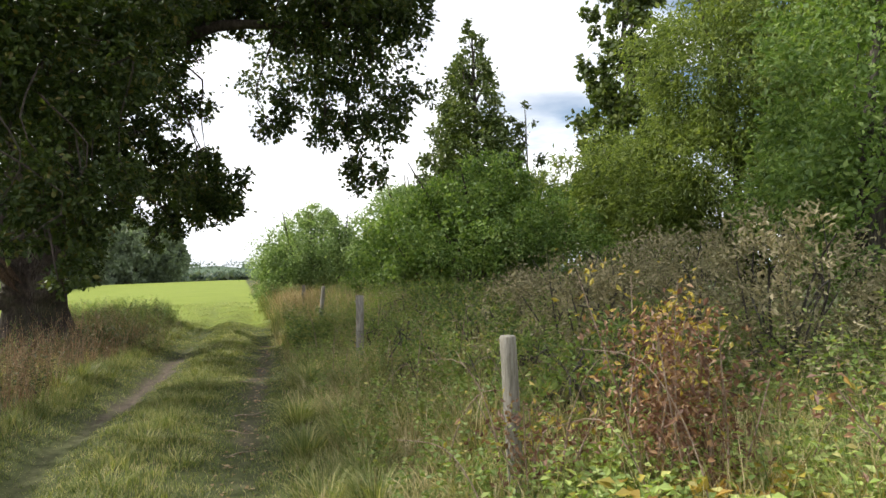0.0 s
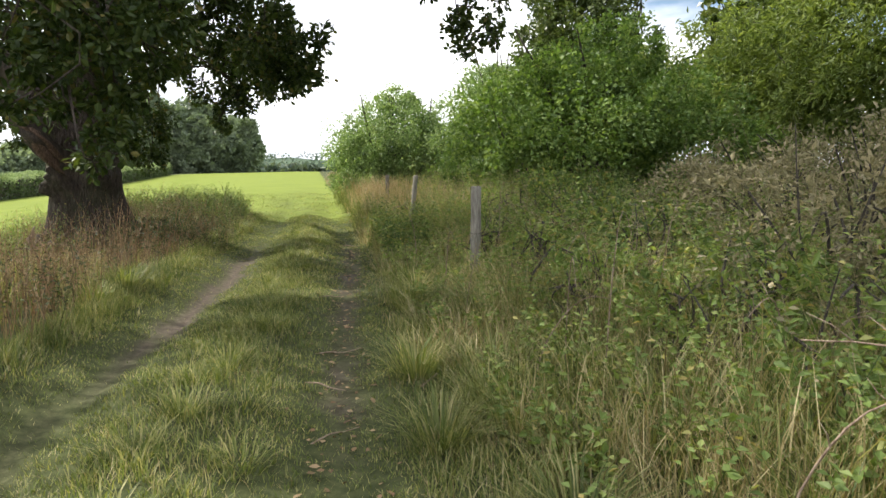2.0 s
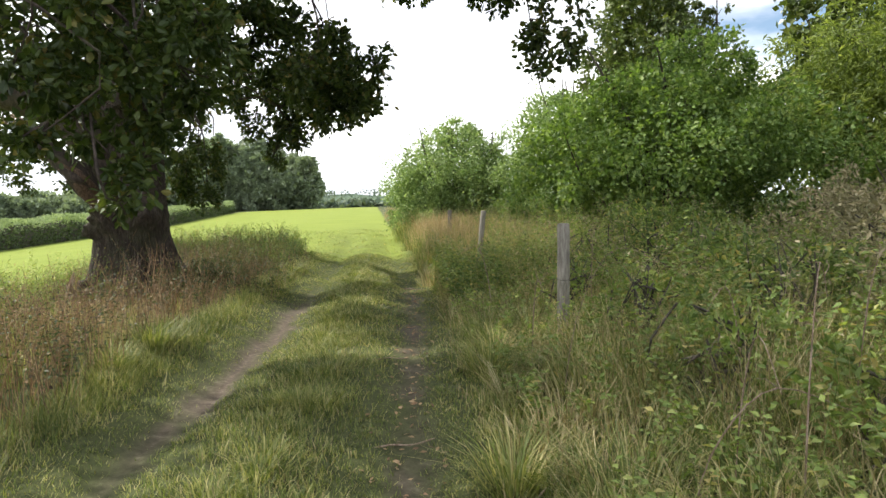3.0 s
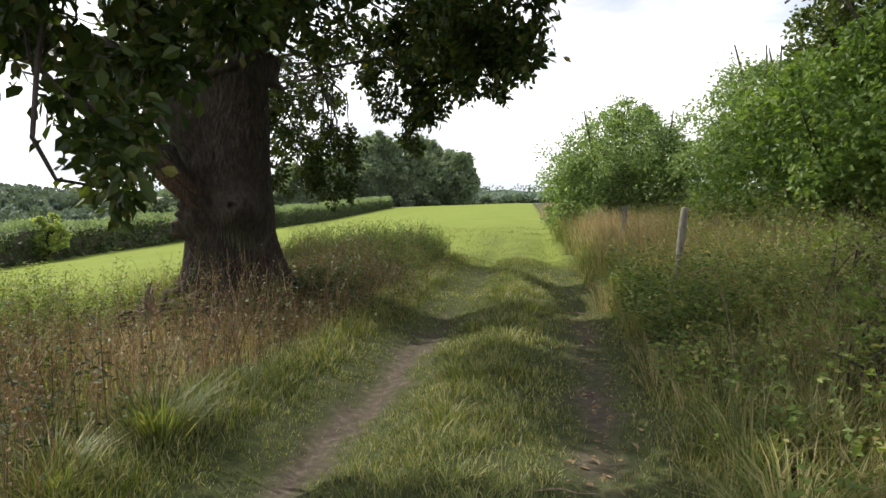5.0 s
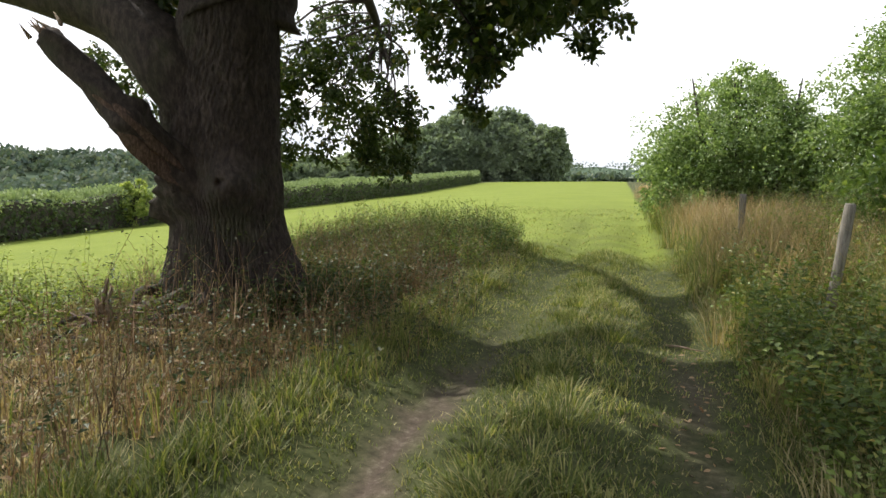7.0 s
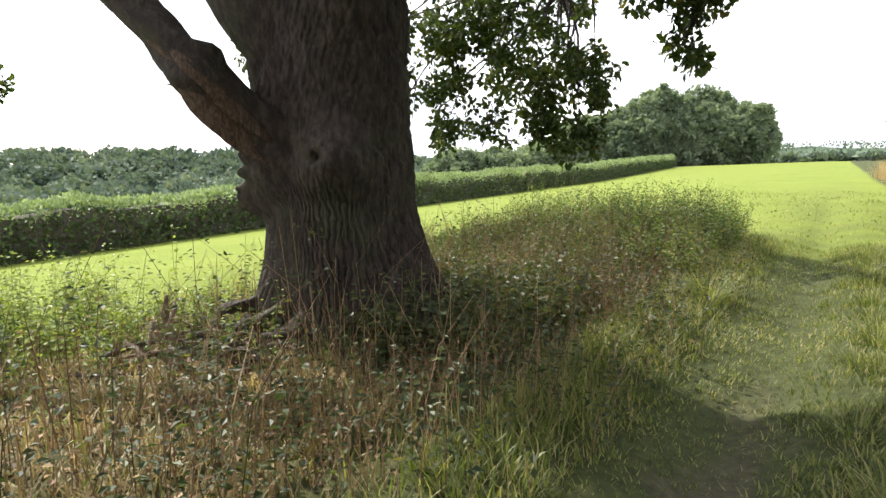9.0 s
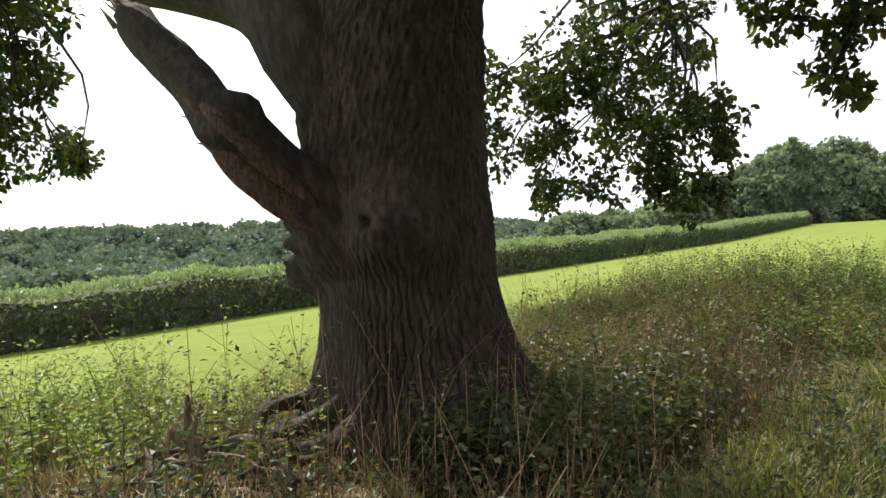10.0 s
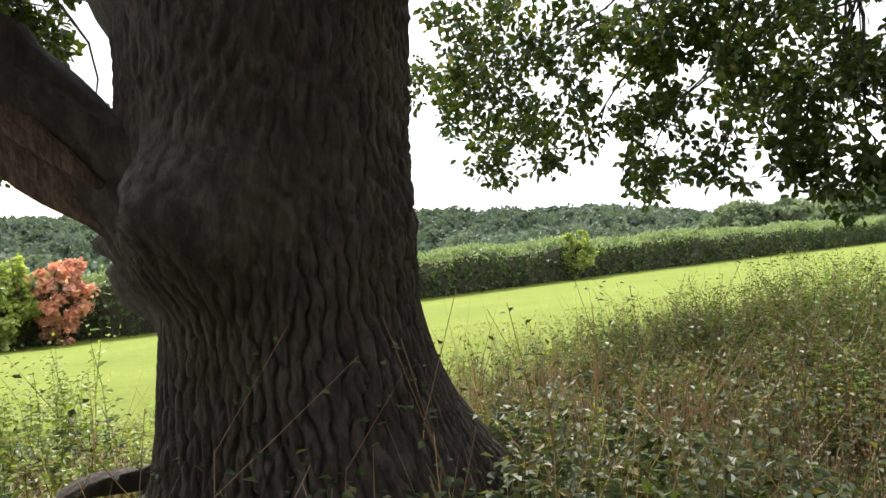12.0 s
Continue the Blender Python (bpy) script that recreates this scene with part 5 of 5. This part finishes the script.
def make_hazel():
    r = np.random.default_rng(305)
    x, y = 2.6, 2.6
    u, v = uv_of(x, y)
    top = thing("hazel_bush", "hazel bush with large pale green leaves beside the track", "bush", (x, y, float(ground_z(u, v))))
    pts = []
    for e in ((-1.25, 0.0, 2.2), (-1.1, 0.1, 1.85), (-0.9, -0.2, 2.5), (-0.5, 0.3, 2.9), (0.2, 0.1, 2.7), (-1.0, 0.25, 2.35)):
        line = spline([(0, 0, -0.1), (e[0] * 0.2, e[1] * 0.3, e[2] * 0.6), (e[0] * 0.7, e[1] * 0.7, e[2] * 0.95), e], 12)
        part("branch", tube("branch", line, np.linspace(0.02, 0.004, 12), DARK_BARK, 6, cap=False), top)
        pts.append(np.repeat(line[5:], 5, 0))
    pts = np.concatenate(pts)
    pts = pts + r.normal(size=pts.shape) * 0.07
    part("crown", leaf_cloud("crown", pts, BUSH_LEAF, 0.11, r, 0.85, 0.4, OAK_SHAPE), top, "broad pale green leaves")


make_hazel()


# ---- dead wood and litter at the foot of the oak and on the track ----
def make_stump():
    top = thing("dead_stump", "pale twisted dead stump in the litter beside the oak", "stump", (-8.42, 13.78, 0.0))
    for k, (pts, a, b) in enumerate((([(0, 0, -0.1), (0.02, 0.03, 0.2), (-0.03, 0.0, 0.4), (0.1, -0.02, 0.68)], 0.07, 0.012), ([(0.02, -0.03, 0.25), (0.0, -0.12, 0.42), (0.06, -0.16, 0.36), (0.1, -0.2, 0.24)], 0.035, 0.006), ([(0.0, 0.05, -0.05), (0.1, 0.16, 0.04), (0.22, 0.2, -0.02)], 0.045, 0.012), ([(-0.02, 0.0, 0.35), (0.0, 0.08, 0.52), (-0.06, 0.1, 0.6)], 0.03, 0.004))):
        part("snag", tube("snag", spline([tuple(0.72 * c for c in q) for q in pts], 14), np.linspace(a * 0.8, b * 0.8, 14), BARE_WOOD, 12, 0.28, k), top)


make_stump()


def make_stick(x, y, angle, length, radius, mat, label, lift=0.02, seed=0):
    r = np.random.default_rng(seed)
    u, v = uv_of(x, y)
    top = thing("fallen_stick", label, "stick", (x, y, float(ground_z(u, v))), "sticks on the ground")
    c, s = math.cos(angle), math.sin(angle)
    line = spline([(-c * length / 2, -s * length / 2, lift), (-c * length * 0.1, -s * length * 0.1 + 0.04 * length, lift + 0.02), (c * length * 0.2, s * length * 0.2, lift + 0.01), (c * length / 2, s * length / 2, lift + r.uniform(0, 0.05))], 12)
    part("stick", tube("stick", line, np.linspace(radius, radius * 0.4, 12), mat, 7, 0.1, seed), top)


for k, (x, y, a, l, rad) in enumerate(((-4.0, 16.4, 0.1, 0.5, 0.012), (-2.35, 9.0, 0.5, 0.5, 0.008), (-2.2, 8.2, -0.4, 0.4, 0.007), (-1.9, 7.4, 0.9, 0.35, 0.006), (-2.9, 11.0, 0.2, 0.3, 0.006), (-1.4, 8.4, 1.2, 0.6, 0.006))):
    make_stick(x, y, a, l, rad, BARE_WOOD, "pale dry stick lying on the track", 0.012, 400 + k)
for k, (x, y, a, l, rad) in enumerate(((-7.75, 13.9, 2.4, 1.1, 0.018), (-8.3, 13.4, 0.4, 0.8, 0.014), (-8.0, 14.1, 1.1, 0.7, 0.02), (-7.6, 13.5, 2.9, 0.6, 0.012), (-8.7, 13.9, 1.9, 0.9, 0.016))):
    make_stick(x, y, a, l, rad, DARK_BARK, "dark dead stick in the leaf litter under the oak", 0.03, 420 + k)
rs = np.random.default_rng(440)
for k in range(26):
    make_stick(-8.25 + 0.32 * rs.normal(), 13.95 + 0.28 * rs.normal(), rs.uniform(0, 3.14), rs.uniform(0.25, 0.7), rs.uniform(0.006, 0.028), (BARE_WOOD, DARK_BARK, TORN_WOOD)[k % 3], "dead stick in the tangle of rotten wood by the oak's roots", rs.uniform(0.02, 0.16), 440 + k)


def make_litter():
    r = np.random.default_rng(310)
    n = 2600
    u = np.concatenate([4.2 + 0.9 * r.normal(size=n), rut_right(np.linspace(3, 17, 450)) + 0.12 * r.normal(size=450)])
    v = np.concatenate([15.2 + 1.2 * r.normal(size=n), np.linspace(3, 17, 450)])
    p = place(u, v, 0.012)
    m = len(p)
    d = random_dirs(m, r) * (1, 1, 0.25)
    nrm = random_dirs(m, r) * 0.3 + (0, 0, 1)
    rt = unit(np.cross(d, nrm))
    ot = np.cross(rt, unit(d))
    s = r.uniform(0.025, 0.06, (m, 1))
    tagged(new("leaf_litter", scatter("leaf_litter", OAK_SHAPE, p, rt * s * 0.7, unit(d) * s, ot * s * 0.6, RUSTY)), "brown fallen oak leaves", "litter", kind="stuff")


make_litter()
weeds("oak_foot_weeds", "fresh green nettles and shoots round the foot of the oak", 420, (2.2, 3.7, 16.2, 18.2), lambda u, v: 0.5 + 0 * u, WEED_LEAF, DARK_WEED, 83, 18, 0.075, lambda u, v: 1.0 * (np.hypot(u - 3.75, v - 16.9) > 0.8))


def tussocks(name, label, spots, blades, height, mat, seed):
    """Thick tufts of long arching blades."""
    r = np.random.default_rng(seed)
    cu, cv, ch = (np.repeat(np.array(c, float), blades) for c in zip(*spots))
    n = len(cu)
    a = r.uniform(0, 2 * np.pi, n)
    rad = 0.14 * r.random(n) ** 0.6
    p = place(cu + rad * np.cos(a), cv + rad * np.sin(a), -0.02)
    wu, wv = np.cos(a), np.sin(a)
    dx, dy = wu * AX_U[0] + wv * AX_V[0], wu * AX_U[1] + wv * AX_V[1]
    h = height * ch * r.uniform(0.5, 1.1, n)
    tilt = 0.15 + 0.75 * r.random(n)
    up = unit(np.stack([dx * tilt, dy * tilt, np.ones(n)], -1)) * h[:, None]
    right = np.stack([-dy, dx, np.zeros(n)], -1) * 0.008
    out_ = np.stack([dx, dy, np.full(n, -0.9)], -1) * (h * 0.55)[:, None]
    return tagged(new(name, scatter(name, BLADE, p, right, up, out_, mat)), label, "grass", kind="stuff")


rt_ = np.random.default_rng(90)
tussocks("grass_tussocks", "thick tufts of long green grass at the edges of the track", [(float(rut_left(v) + rt_.uniform(0.5, 1.0)), v, rt_.uniform(0.7, 1.1)) for v in rt_.uniform(5, 21, 14) if not 12.3 < v < 18.5] + [(float(rut_right(v) - rt_.uniform(0.5, 1.3)), v, rt_.uniform(0.7, 1.1)) for v in rt_.uniform(4, 20, 26)], 230, 0.5, GRASS, 91)
tussocks("ridge_tufts", "low rough tufts with straw on the middle ridge", [(float((rut_left(v) + rut_right(v)) / 2 + rt_.uniform(-0.35, 0.35)), v, rt_.uniform(0.6, 1.1)) for v in rt_.uniform(3.5, 21, 60)], 90, 0.24, GRASS, 92)
tussocks("straw_tufts", "tufts of pale bent straw along the fence side", [(rt_.uniform(-2.6, -1.0), v, rt_.uniform(0.7, 1.1)) for v in rt_.uniform(4, 20, 46)], 40, 0.55, STRAW, 93)
tussocks("bank_tussocks", "thick arching tufts of long light green grass on the bank", [(rt_.uniform(-4.2, -1.2), v, rt_.uniform(0.8, 1.3)) for v in rt_.uniform(3.5, 15, 48)], 150, 0.6, GRASS, 94)


def make_dead_stalk(u, v, height, lean, angle, radius, seed):
    """A pale dead stem that arches over, with a few broken side shoots."""
    r = np.random.default_rng(seed)
    x, y = xy(u, v)
    top = thing("dead_stalk", "pale dry bent stalk standing in the tangled bank grass", "stalk", (float(x), float(y), float(ground_z(u, v))), "dead stalks on the bank")
    dx, dy = math.cos(angle), math.sin(angle)
    line = spline([(0, 0, -0.03), (dx * lean * 0.15, dy * lean * 0.15, height * 0.55), (dx * lean * 0.5, dy * lean * 0.5, height * 0.95), (dx * lean, dy * lean, height * r.uniform(0.75, 1.05))], 14)
    part("stem", tube("stem", line, np.linspace(radius, radius * 0.35, 14), BARE_WOOD, 6, 0.08, seed), top)
    for k in (6, 9, 11):
        side = line[k] + r.normal(size=3) * (0.07, 0.07, 0.03) + (0, 0, 0.07)
        part("side_shoot", tube("side_shoot", [line[k], (line[k] + side) / 2 + 0.01 * r.normal(size=3), side], [radius * 0.4, radius * 0.3, radius * 0.15], BARE_WOOD, 5), top)


for k in range(46):
    make_dead_stalk(rt_.uniform(-4.6, -1.3), rt_.uniform(3.8, 13.5), rt_.uniform(0.6, 1.25), rt_.uniform(0.15, 0.75), rt_.uniform(0, 6.28), rt_.uniform(0.003, 0.0065), 500 + k)
for k, (u, v, rad, h) in enumerate(((-2.9, 6.9, 0.55, 0.85), (-3.1, 5.9, 0.6, 0.8), (-2.7, 8.0, 0.45, 0.75), (-2.5, 9.4, 0.5, 0.75), (-2.6, 11.3, 0.55, 0.85), (-2.4, 12.8, 0.5, 0.8), (-3.0, 15.0, 0.7, 1.0))):
    make_mound("low bramble clump with broad green leaves among the bank grass", u, v, rad, h, EDGE_LEAF, 240 + k, 0.075, 1500, "bramble_clump")
